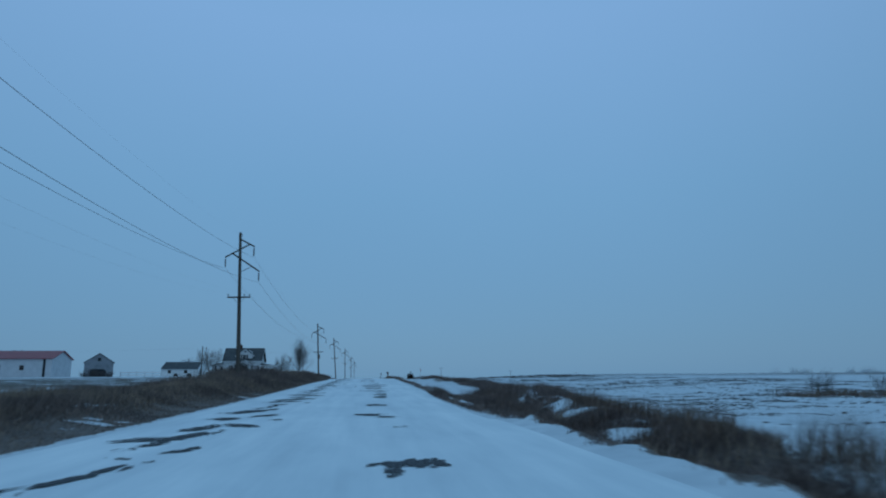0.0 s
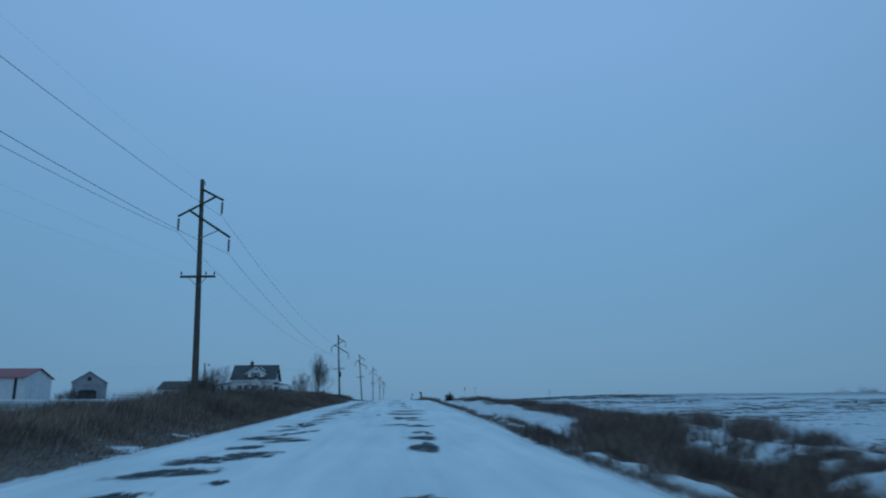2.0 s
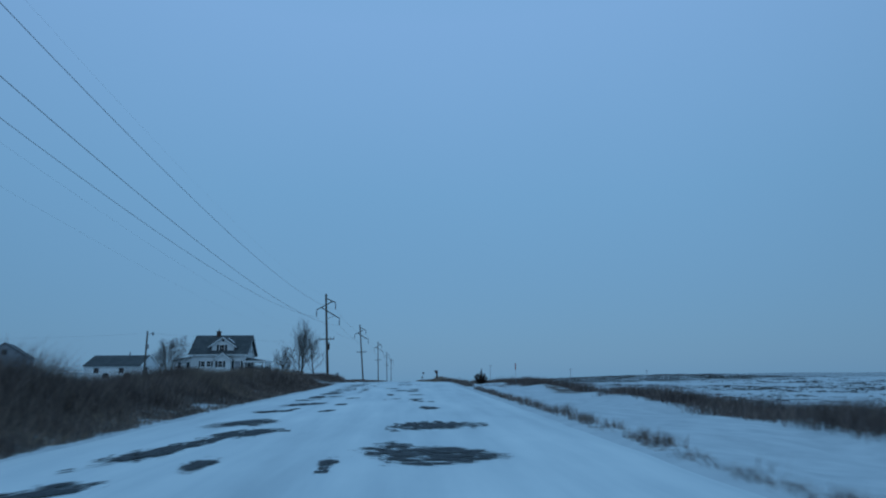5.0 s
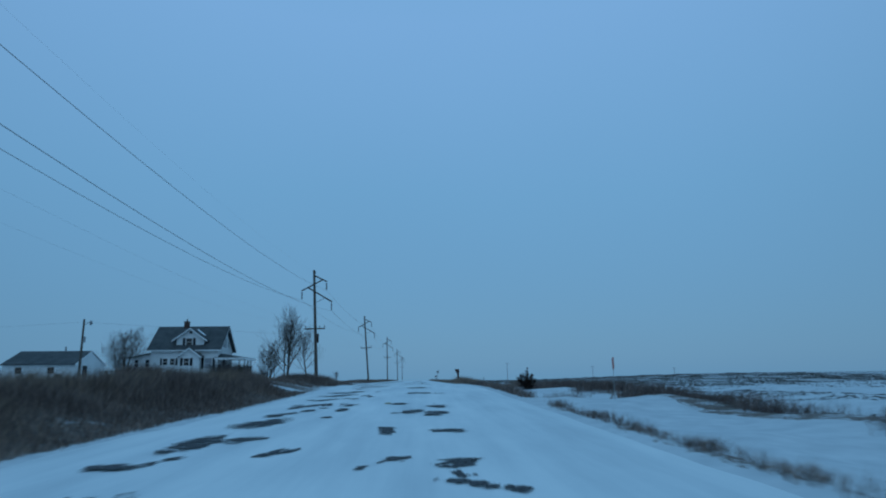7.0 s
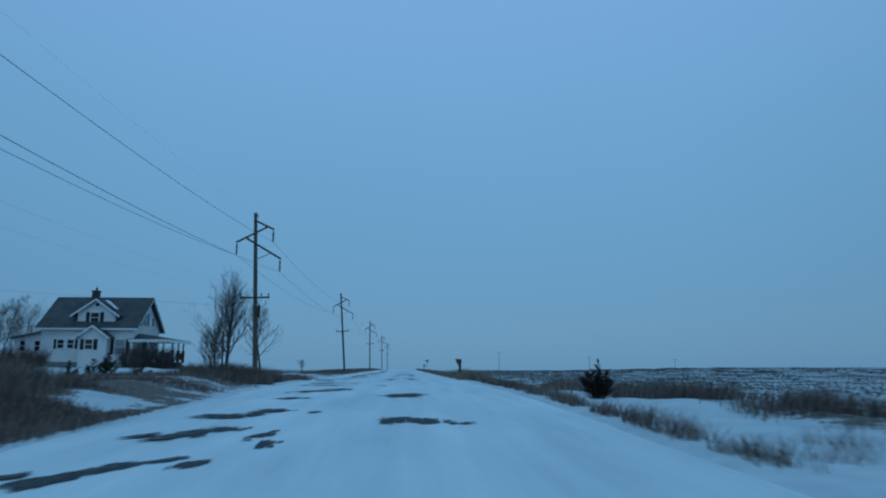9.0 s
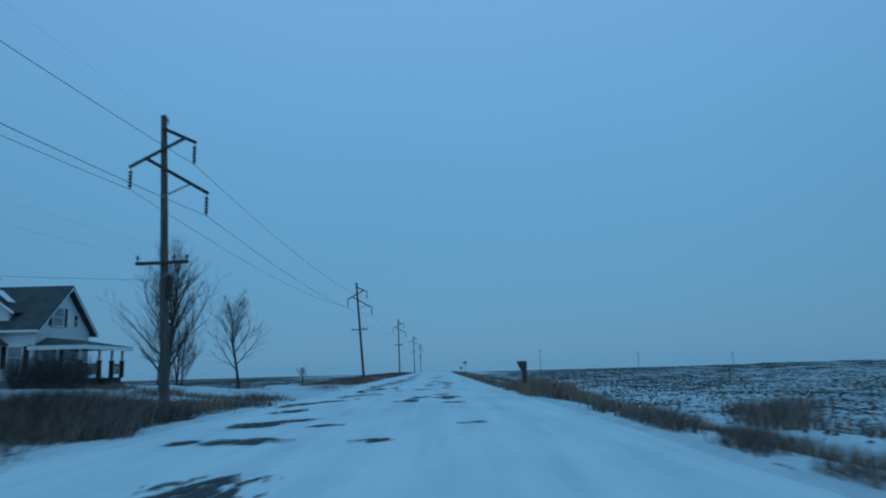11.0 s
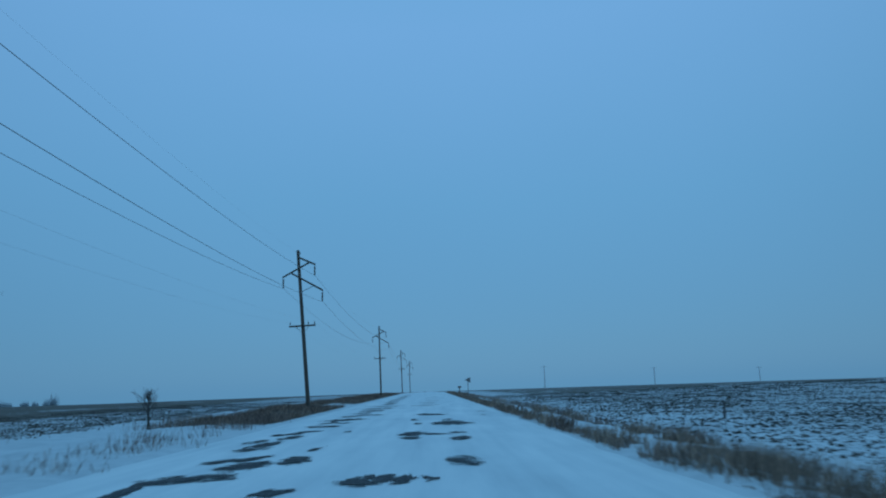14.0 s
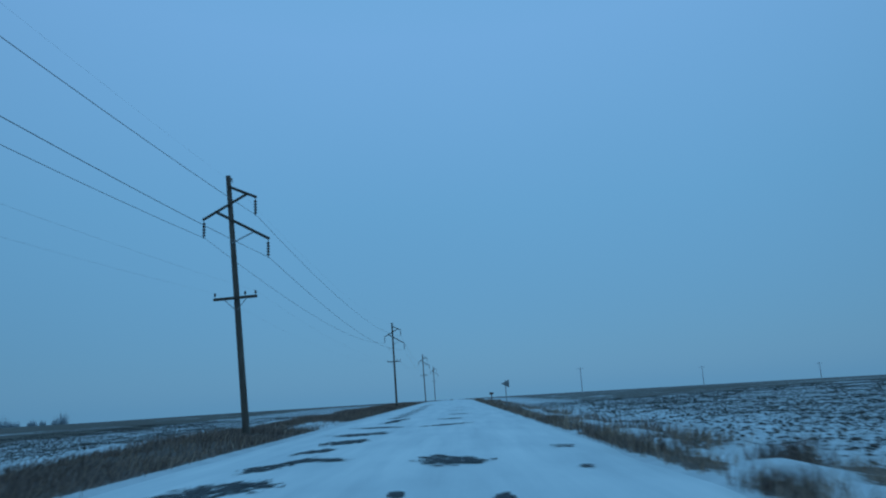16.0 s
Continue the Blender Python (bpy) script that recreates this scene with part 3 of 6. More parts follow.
# bare patches worn through the snow
# each from one end to the other, with its half breadth
WORN_A = [(-4.19, 8.6, -3.54, 11.0, 0.12), (0.21, 10.2, 0.41, 10.3, 0.45), (0.47, 10.3, 0.94, 11.0, 0.35), (-0.00, 10.5, 0.20, 10.7, 0.17),
          (1.01, 10.6, 1.11, 10.4, 0.10), (-4.09, 11.9, -4.04, 12.0, 0.17), (-3.44, 12.5, -3.17, 13.5, 0.07), (-4.31, 13.8, -3.57, 17.0, 0.18),
          (-5.03, 15.2, -3.90, 15.5, 0.39), (-3.89, 16.2, -3.75, 16.5, 0.09), (-4.42, 17.3, -3.83, 19.3, 0.17), (0.72, 17.8, 0.78, 17.7, 0.24),
          (-3.79, 19.2, -2.83, 18.5, 0.31), (-2.78, 20.9, -2.65, 21.1, 0.12), (-4.28, 21.5, -3.99, 21.7, 0.36), (-4.68, 21.5, -3.78, 21.8, 0.46),
          (0.28, 21.8, 0.84, 21.6, 0.39), (-0.30, 22.5, 0.31, 23.3, 0.34), (-3.65, 22.6, -2.95, 23.2, 0.32)]
WORN_B = [(-4.76, 24.5, -3.71, 26.5, 0.37), (-4.52, 25.8, -3.69, 26.0, 0.67), (-3.63, 26.9, -3.38, 27.1, 0.24), (-4.40, 27.5, -3.88, 28.1, 0.18),
          (-3.94, 28.3, -3.85, 30.3, 0.07), (0.50, 29.3, 0.73, 29.3, 0.27), (-0.03, 29.5, 0.52, 29.8, 0.46), (-3.92, 30.5, -3.61, 31.3, 0.21),
          (-2.89, 32.0, -2.78, 32.4, 0.12), (-4.51, 33.1, -3.58, 34.3, 0.42), (-4.46, 35.4, -3.66, 36.6, 0.41), (-3.51, 36.6, -2.87, 37.7, 0.34),
          (0.33, 38.3, 0.78, 38.6, 0.68), (0.67, 38.8, 0.95, 38.7, 0.95), (-4.05, 38.9, -3.48, 39.8, 0.38), (-3.66, 41.1, -2.66, 41.9, 0.51),
          (0.28, 42.2, 1.10, 42.2, 0.78), (-4.30, 42.4, -3.08, 42.5, 0.34), (-4.59, 42.5, -3.67, 44.2, 0.15)]
WORN_C = [(-3.72, 44.3, -2.90, 46.5, 0.16), (0.50, 44.7, 0.76, 44.9, 0.26), (0.95, 45.1, 1.02, 43.7, 0.07), (0.74, 45.2, 0.98, 45.1, 0.28),
          (-4.56, 46.4, -4.26, 46.9, 0.18), (-4.05, 46.9, -3.77, 47.7, 0.12), (-3.83, 48.5, -3.46, 51.1, 0.11), (0.75, 49.4, 1.15, 48.3, 0.39),
          (-4.40, 49.5, -4.21, 49.7, 0.53), (-0.53, 49.7, 0.27, 50.2, 0.39), (0.84, 49.9, 0.92, 49.3, 0.07), (-3.90, 49.9, -3.60, 50.3, 0.20),
          (-3.74, 50.4, -3.46, 50.9, 0.11), (-4.06, 50.8, -4.14, 51.8, 0.07), (-4.06, 51.5, -3.72, 52.9, 0.14), (-3.87, 52.6, -3.14, 52.8, 0.26),
          (0.71, 54.4, 1.07, 53.9, 0.49), (-3.99, 54.6, -3.58, 56.4, 0.12), (-0.18, 56.2, 0.23, 56.0, 0.95)]
WORN_D = [(-3.81, 56.5, -3.16, 57.1, 0.37), (0.24, 56.5, 1.09, 56.7, 0.95), (-4.14, 58.8, -3.73, 59.8, 0.34), (-4.38, 61.5, -3.63, 65.2, 0.23),
          (-1.15, 61.5, -0.99, 61.5, 0.69), (-3.06, 61.5, -2.72, 61.3, 0.45), (-0.50, 62.7, 1.32, 62.3, 0.95), (-3.67, 65.4, -2.83, 67.1, 0.48),
          (-4.55, 68.4, -3.36, 69.4, 0.95), (0.08, 68.5, 1.28, 67.2, 0.83), (-4.33, 72.9, -4.08, 74.1, 0.15), (-2.57, 73.2, -2.27, 74.1, 0.07),
          (-4.58, 73.3, -4.37, 73.7, 0.10), (-3.81, 73.3, -3.58, 75.2, 0.07), (0.60, 74.8, 1.06, 74.4, 0.87), (-4.24, 76.6, -3.36, 78.7, 0.33),
          (-2.51, 77.4, -2.18, 77.6, 0.71), (0.56, 79.2, 0.72, 79.4, 0.44), (0.39, 80.4, 0.45, 79.9, 0.07)]
WORN_E = [(-0.90, 80.7, -0.79, 80.8, 0.09), (-4.02, 80.9, -3.63, 82.1, 0.07), (0.23, 80.9, 0.74, 81.2, 0.46), (-4.41, 80.9, -4.22, 81.3, 0.31),
          (-0.59, 81.2, -0.28, 81.7, 0.13), (-2.46, 82.0, -2.12, 83.1, 0.07), (-4.30, 84.0, -3.78, 84.2, 0.95), (-3.75, 84.1, -3.09, 84.9, 0.29),
          (0.45, 85.6, 0.81, 86.0, 0.44), (-0.89, 86.2, -0.58, 85.9, 0.86), (-4.29, 88.1, -3.38, 88.7, 0.87), (-3.78, 89.2, -3.70, 89.4, 0.07),
          (-2.55, 89.9, -2.37, 90.2, 0.10), (-4.22, 90.9, -3.84, 91.1, 0.46), (-0.63, 91.2, -0.36, 91.7, 0.20), (-3.89, 91.2, -3.35, 93.2, 0.09),
          (0.14, 91.2, 0.56, 91.4, 0.95), (0.55, 91.6, 0.77, 91.5, 0.44), (-0.43, 92.0, 0.04, 92.1, 0.51)]
WORN_F = [(-2.56, 93.1, -2.26, 93.2, 0.46), (-3.23, 94.0, -3.08, 94.2, 0.17), (-4.20, 94.0, -3.76, 95.5, 0.17), (0.26, 94.5, 0.46, 94.6, 0.32),
          (0.41, 94.6, 0.83, 94.5, 0.60), (-2.52, 94.9, -2.26, 96.0, 0.12), (-3.25, 95.3, -3.19, 96.3, 0.07), (-3.81, 95.5, -3.26, 96.7, 0.16),
          (-4.36, 95.6, -4.12, 96.0, 0.08), (-0.97, 96.0, -0.55, 96.1, 0.65), (0.44, 96.1, 0.51, 95.9, 0.07), (-2.73, 96.4, -2.65, 96.6, 0.07),
          (-4.05, 98.7, -3.81, 99.4, 0.13), (-4.38, 99.3, -4.29, 99.6, 0.07), (-3.83, 99.3, -3.27, 100.4, 0.18), (-2.84, 99.8, -2.61, 100.4, 0.12),
          (-3.16, 100.4, -2.99, 100.8, 0.07), (-2.13, 101.5, -2.10, 102.5, 0.07), (-4.09, 102.5, -3.67, 103.5, 0.27)]
WORN_G = [(-2.52, 102.7, -2.31, 103.8, 0.07), (-4.56, 102.9, -4.26, 103.4, 0.13), (-3.70, 103.3, -3.14, 104.5, 0.29), (1.02, 105.2, 1.09, 105.0, 0.24),
          (-0.11, 105.3, 0.33, 106.0, 0.51), (-0.53, 105.3, -0.28, 105.5, 0.42), (-3.97, 106.2, -2.93, 108.4, 0.36), (-4.52, 106.6, -3.95, 106.8, 0.30),
          (-2.24, 107.5, -2.03, 107.7, 0.24), (-3.72, 112.4, -3.35, 113.2, 0.36), (-0.73, 114.3, 0.54, 114.8, 0.82), (-3.76, 116.6, -2.34, 119.7, 0.49),
          (-1.37, 123.7, -0.95, 124.2, 0.18), (-4.88, 124.1, -4.50, 124.8, 0.14), (-4.37, 124.3, -2.98, 124.4, 0.51), (-2.78, 127.3, -2.46, 127.9, 0.32),
          (-4.64, 127.5, -4.11, 129.1, 0.37), (0.75, 127.6, 0.87, 127.4, 0.27), (-4.19, 129.1, -3.20, 129.9, 0.36)]
WORN_H = [(-4.95, 133.0, -4.41, 134.6, 0.38), (-4.80, 133.6, -4.36, 134.1, 0.32), (-5.72, 136.6, -5.46, 137.7, 0.20), (0.26, 136.8, 0.70, 137.3, 0.38),
          (-5.46, 137.7, -4.92, 139.5, 0.34), (-1.60, 138.2, -1.39, 138.7, 0.14), (-1.32, 139.3, -0.84, 139.2, 0.93), (-4.92, 139.5, -3.91, 140.5, 0.69),
          (0.32, 139.8, 0.57, 140.1, 0.29), (-0.21, 141.2, 0.06, 141.3, 0.36), (0.14, 141.5, 0.71, 141.6, 0.95), (-3.53, 141.6, -3.49, 142.4, 0.07),
          (-1.14, 141.7, -0.77, 142.0, 0.58), (-0.06, 141.8, 0.06, 141.9, 0.23), (-0.77, 141.9, -0.31, 142.3, 0.60), (0.77, 141.9, 0.93, 141.8, 0.28),
          (-4.54, 143.6, -4.38, 144.9, 0.09), (-0.14, 144.2, 0.50, 144.7, 0.30), (-4.43, 145.0, -3.63, 147.0, 0.25)]
WORN_I = [(-3.63, 147.0, -2.84, 146.8, 0.36), (-2.85, 150.5, -2.68, 150.9, 0.08), (-4.61, 150.8, -4.02, 150.8, 0.86), (-3.77, 150.8, -3.31, 150.8, 0.26),
          (-4.42, 151.4, -4.67, 153.9, 0.11), (-2.43, 151.9, -2.19, 152.5, 0.16), (-0.95, 153.0, -0.61, 153.8, 0.45), (-1.41, 153.2, -0.92, 152.7, 0.25),
          (-4.61, 153.7, -3.67, 154.7, 0.46), (0.22, 155.8, 0.73, 155.7, 0.68), (-4.03, 155.8, -3.23, 156.0, 0.54), (-4.10, 156.8, -3.56, 157.8, 0.12),
          (-4.63, 156.8, -4.11, 157.3, 0.27), (-3.03, 156.9, -2.57, 156.6, 0.68), (-2.90, 158.6, -2.70, 159.7, 0.07), (-4.65, 159.3, -4.25, 160.1, 0.30),
          (-4.59, 160.3, -4.30, 162.0, 0.17), (0.47, 161.0, 0.87, 161.2, 0.53), (-5.11, 161.9, -4.84, 163.0, 0.10)]
WORN_J = [(-0.89, 162.0, -0.45, 161.7, 0.34), (-4.38, 163.1, -4.03, 164.3, 0.23), (-0.32, 163.2, 0.34, 163.0, 0.35), (-0.95, 163.6, -0.34, 163.7, 0.84),
          (0.55, 163.8, 0.70, 163.3, 0.16), (-4.66, 164.9, -4.39, 165.8, 0.19), (-5.06, 165.1, -4.73, 165.1, 0.23), (-2.81, 165.3, -2.73, 165.8, 0.07),
          (-4.44, 165.9, -3.96, 166.8, 0.27), (1.12, 169.0, 1.48, 168.4, 0.24), (-4.45, 169.0, -3.87, 169.7, 0.44), (0.27, 169.0, 1.16, 169.0, 0.95),
          (-0.01, 169.0, 0.32, 169.0, 0.48), (-0.68, 169.3, -0.45, 169.2, 0.38), (-4.45, 171.4, -4.06, 172.4, 0.22), (0.39, 171.4, 0.49, 171.5, 0.24),
          (-3.96, 171.7, -3.39, 171.6, 0.20), (0.58, 171.8, 0.75, 171.9, 0.30), (-0.79, 171.9, -0.67, 172.1, 0.13)]
WORN_K = [(-4.34, 172.6, -4.32, 174.0, 0.07), (-0.90, 172.9, -0.75, 172.8, 0.28), (-4.66, 173.8, -3.50, 175.5, 0.54), (2.25, 175.2, 2.41, 175.1, 0.25),
          (-4.27, 177.6, -3.63, 180.2, 0.27), (-0.67, 178.1, 0.59, 177.4, 0.79), (-3.56, 179.9, -2.53, 179.2, 0.41), (2.44, 180.0, 2.66, 179.5, 0.24),
          (-4.27, 181.6, -3.66, 183.3, 0.27), (-4.02, 185.1, -3.23, 187.2, 0.48), (-3.93, 189.9, -3.22, 191.6, 0.71), (-3.99, 195.9, -3.42, 196.6, 0.95),
          (-0.43, 195.9, 0.00, 195.3, 0.95), (-3.85, 201.1, -3.17, 207.5, 0.28)]
# far along the road, wheel tracks in the left lane and cracks across the right
STREAKS = [(208.5, 4.4), (215.0, 3.0), (220.5, 4.0), (227.0, 3.0), (233.0, 5.0), (241.0, 3.0), (248.0, 4.0), (256.0, 4.0), (265.0, 5.0)]
CRACKS = [(-0.8, 0.4, 203.0, 0.4), (-0.4, 0.9, 212.0, 0.4), (-0.6, 0.7, 222.0, 0.4), (-0.2, 0.8, 235.0, 0.4)]
patch_rng = random.Random(5)


def bare_patch(p, q, half, seed):
    """A thin ragged flake of bare asphalt from p to q, broken up by the snow at its rim."""
    d = Vector((q[0] - p[0], q[1] - p[1]))
    n_ = min(40, max(8, int(d.length / 0.12)))
    side = Vector((-d.y, d.x)).normalized() if abs(d.y) > abs(d.x) else Vector((0.0, 1.0))
    spare = 0.20 + 0.06 / max(d.length, 0.2)
    bm = bmesh.new()
    core = bm.verts.layers.float.new("core")
    run = bm.verts.layers.float_vector.new("run")
    rows_ = []
    for i in range(n_ + 1):
        t = i / n_
        body = min(1.0, 0.30 + 2.6 * min(t, 1 - t)) * (0.80 + 0.20 * math.sin(2.6 * t * d.length + seed))
        c = Vector(p) + d * ((1 + 2 * spare) * t - spare) + side * (0.22 * half * math.sin(2.3 * t * d.length + 2 * seed))
        row = []
        for j in range(7):
            s = (j - 3) / 3
            off = (half * 1.9 + 0.08) * body * s
            v = c + side * off
            vert = bm.verts.new((v.x, v.y, float(grade(v.y)) + 0.016 - 0.003 * abs(s)))
            vert[core] = 2.9 * (1 - s * s) * min(1.0, 3 * t + 0.05, 3 * (1 - t) + 0.05) - 1.5
            vert[run] = (2.0 * (1 + 2 * spare) * t * d.length, 5.5 * off, 7.3 * seed)
            row.append(vert)
        rows_.append(row)
    for r0, r1 in zip(rows_, rows_[1:]):
        for i in range(6):
            bm.faces.new((r0[i], r1[i], r1[i + 1], r0[i + 1]))
    return part("bare_patch", bm, M_ASPHALT, road)


s_ = 0
for x0, y0, x1, y1, hb in WORN_A + WORN_B + WORN_C + WORN_D + WORN_E + WORN_F + WORN_G + WORN_H + WORN_I + WORN_J + WORN_K:
    s_ += 1
    bare_patch((x0, y0), (x1, y1), hb, s_)
for y0, ln in STREAKS:
    s_ += 1
    x0 = -4.4 + patch_rng.uniform(-0.15, 0.15)
    bare_patch((x0, y0), (x0 + 0.9, y0 + ln), 0.24, s_)
for x0, x1, y0, hb in CRACKS:
    s_ += 1
    bare_patch((x0, y0), (x1, y0 + 0.2), hb, s_)

# a trace of the yellow centre line shows at the rim of one patch
M_PAINT = surface("worn_yellow_paint", (0.22, 0.17, 0.05), (0.42, 0.32, 0.10), 9, 40, 0.7)
trace = bare_patch((-1.18, 96.35), (-1.12, 96.75), 0.035, 3)
trace.name, trace["label"], trace.location.z = "paint_mark", "worn yellow centre line paint", 0.005
trace.data.materials[0] = M_PAINT


# ---- power line ----
POLES = [(-11.0, -26.0, 10.6, 1.5, 0.19, 1.05), (-10.81, 57.95, 11.72, 1.75, 0.19, 1.10), (-9.74, 135.3, 10.58, 2.5, 0.165, 1.0), (-9.31, 191.4, 11.30, 4.2, 0.15, 1.0),
         (-8.42, 260.4, 11.79, 1.0, 0.15, 1.0), (-8.22, 346.0, 12.15, 1.3, 0.15, 1.0), (-8.0, 425.0, 12.0, 0.6, 0.15, 1.0)]
ARM_U, ARM_L, ARM_R, CROSS = (1.21, -1.12), (-1.18, -1.95), (1.62, -3.02), -5.47


def pole_point(pole, u, w, dy=0.0):
    x, y, z, lean, _, k = pole
    w = w * k if w > -4 else w
    a = radians(lean)
    return Vector((x + u * math.cos(a) - w * math.sin(a), y + dy, z + w * math.cos(a) + u * math.sin(a) * 0.3))


def utility_pole(pole, transformer=False):
    x, y, z, lean, r, _ = pole
    foot = pole_point(pole, 0, -z / math.cos(radians(lean)))
    g = float(land(foot.x, y))
    t = thing("utility_pole", (foot.x, y, g), "tall weathered wooden power pole with slanted arms in roadside grass", "utility pole", "roadside power line")

    def L(u, w, dy=0.0):
        return pole_point(pole, u, w, dy) - Vector((foot.x, y, g))
    bm = bmesh.new()
    rod(bm, L(0, -(z - g) - 0.3), L(0, 0), r, 0.105, 12)
    part("pole_shaft", bm, M_POLE, t, smooth=False)
    bm = bmesh.new()
    rod(bm, L(0.02, -0.1), L(0.16, -0.16), 0.05, 0.05, 8)
    rod(bm, L(0.16, -0.16), L(0.16, -0.3), 0.02, 0.03, 8)
    part("shield_wire_bracket", bm, M_STEEL, t)
    for a, b_ in (((0.06, -0.55), ARM_U), ((0.82, -0.93), ARM_L), ((-0.62, -1.62), ARM_R)):
        bm = bmesh.new()
        rod(bm, L(a[0], a[1], -0.16), L(b_[0], b_[1], -0.16), 0.062, 0.062, 8)
        part("slanted_arm", bm, M_ARM, t)
    bm = bmesh.new()
    rod(bm, L(0.0, -3.08, -0.16), L(0.98, -2.66, -0.16), 0.028, 0.028, 6)
    part("arm_brace", bm, M_STEEL, t)
    for e in (ARM_U, ARM_L, ARM_R):
        c = L(e[0] - 0.05 * (1 if e[0] > 0 else -1), e[1] - 0.06, -0.16)
        bm = bmesh.new()
        prof = [(0.012, 0.0), (0.02, -0.05)]
        for k in range(5):
            zz = -0.08 - 0.125 * k
            prof += [(0.03, zz), (0.078, zz - 0.05), (0.070, zz - 0.075), (0.03, zz - 0.085)]
        prof += [(0.022, -0.72), (0.03, -0.76)]
        lathe(bm, prof[::-1], 10, c)
        part("insulator_string", bm, M_PORCELAIN, t, "dark disc insulator string")
    bm = bmesh.new()
    box(bm, (-0.92, -0.06, -0.055), (0.92, 0.06, 0.055), 0.01, Matrix.Translation(L(0, CROSS, -0.2)) @ pose(0, 0, 0, 0, -lean * 0.5, 0))
    part("crossarm", bm, M_ARM, t)
    for u in (-0.86, 0.86, 0.42):
        c = L(u, CROSS + 0.05, -0.2)
        bm = bmesh.new()
        lathe(bm, [(0.015, 0), (0.015, 0.08), (0.045, 0.09), (0.05, 0.14), (0.03, 0.16), (0.04, 0.20), (0.015, 0.22)], 8, c)
        part("pin_insulator", bm, M_PORCELAIN, t)
    for u in (-0.5, 0.5):
        bm = bmesh.new()
        rod(bm, L(u, CROSS - 0.02, -0.22), L(0.05 * (1 if u > 0 else -1), CROSS - 0.5, -0.18), 0.016, 0.016, 5)
        part("crossarm_brace", bm, M_STEEL, t)
    if transformer:
        bm = bmesh.new()
        lathe(bm, [(0.06, -0.42), (0.09, -0.40), (0.09, 0.32), (0.06, 0.37), (0.03, 0.45)], 12, L(0.24, CROSS - 0.85, -0.12))
        part("cutout_can", bm, M_PORCELAIN, t, "slim dark equipment can")
    return t


for i, p_ in enumerate(POLES):
    utility_pole(p_, i == 2)


def hung_wire(name, ends, sag, r, label, group="overhead wires"):
    bm = bmesh.new()
    for p, q in zip(ends, ends[1:]):
        prev = None
        n_ = 22
        for i in range(n_ + 1):
            t = i / n_
            c = p.lerp(q, t) - Vector((0, 0, sag * ((q - p).length / 78) ** 2.4 * 4 * t * (1 - t)))
            if prev is not None:
                rod(bm, prev, c, r, r, 5, False)
            prev = c
    ob = new(name, mesh_of(name, bm, M_WIRE))
    return tagged(ob, label, "wire", group)


for e in (ARM_U, ARM_L, ARM_R):
    hung_wire("conductor_wire", [pole_point(p, e[0] - 0.05 * (1 if e[0] > 0 else -1), e[1] - 0.83, -0.16) for p in POLES], 1.65, 0.0095, "dark overhead conductor hanging from insulator strings")
hung_wire("shield_wire", [pole_point(p, 0.16, -0.32) for p in POLES], 1.5, 0.0016, "thin shield wire along the pole tops")
for u in (-0.86, 0.86):
    hung_wire("distribution_wire", [pole_point(p, u, CROSS + 0.27, -0.2) for p in POLES], 1.5, 0.0016, "thin wire on the lower crossarm pins")


# ---- farmhouse ----
def window_set(parent, face, c, wid, hgt, at, shutters=True, curtain=False):
    """A framed sash window in a wall that faces -y ('s') or +x ('e'); c is the middle along the wall, at its plane and the sill height."""
    plane, sill = at

    def put(bm, a0, a1, z0, z1, d0, d1, bev=0.0):
        if face == "s":
            box(bm, (a0, plane - d1, z0), (a1, plane - d0, z1), bev)
        else:
            box(bm, (plane + d0, a0, z0), (plane + d1, a1, z1), bev)
    bm = bmesh.new()
    f = 0.07
    put(bm, c - wid / 2 - f, c + wid / 2 + f, sill - f, sill, 0.003, 0.06)
    put(bm, c - wid / 2 - f, c + wid / 2 + f, sill + hgt, sill + hgt + f, 0.003, 0.06)
    put(bm, c - wid / 2 - f, c - wid / 2, sill, sill + hgt, 0.003, 0.05)
    put(bm, c + wid / 2, c + wid / 2 + f, sill, sill + hgt, 0.003, 0.05)
    put(bm, c - wid / 2, c + wid / 2, sill + hgt / 2 - 0.02, sill + hgt / 2 + 0.02, 0.012, 0.035)
    win = part("window", bm, M_TRIM, parent)
    bm = bmesh.new()
    put(bm, c - wid / 2, c + wid / 2, sill, sill + hgt, 0.004, 0.012)
    part("pane", bm, M_CURTAIN if curtain else M_GLASS, win, "curtained pane" if curtain else "dark pane")
    if shutters:
        for s in (-1, 1):
            bm = bmesh.new()
            a = c + s * (wid / 2 + f + 0.17)
            put(bm, a - 0.15, a + 0.15, sill - 0.04, sill + hgt + 0.04, 0.004, 0.045, 0.008)
            n_ = 6
            for i in range(n_):
                z = sill + hgt * (i + 0.5) / n_
                put(bm, a - 0.11, a + 0.11, z - 0.04, z + 0.04, 0.044, 0.058)
            part("shutter", bm, M_SHUTTER, win, "black louvred shutter")
    return win


HX0, HX1, HY0, HY1, HZ, EAVE, RIDGE = -29.5, -22.2, 149.4, 155.4, 0.68, 4.02, 6.5
house = thing("farmhouse", (-26.2, 153.3, HZ + 0.15), "white clapboard farmhouse with dark shingle roof, dormer and porch", "house")
ox, oy = -25.85, 152.4
x0, x1, y0, y1 = HX0 - ox, HX1 - ox, HY0 - oy, HY1 - oy
ev, rg = EAVE - HZ, RIDGE - HZ
bm = bmesh.new()
prism(bm, [(y0, -0.3), (y1, -0.3), (y1, ev), ((y0 + y1) / 2, rg - 0.12), (y0, ev)], "x", x0, x1)
part("wall", bm, M_SIDING, house, "white clapboard walls")
bm = bmesh.new()
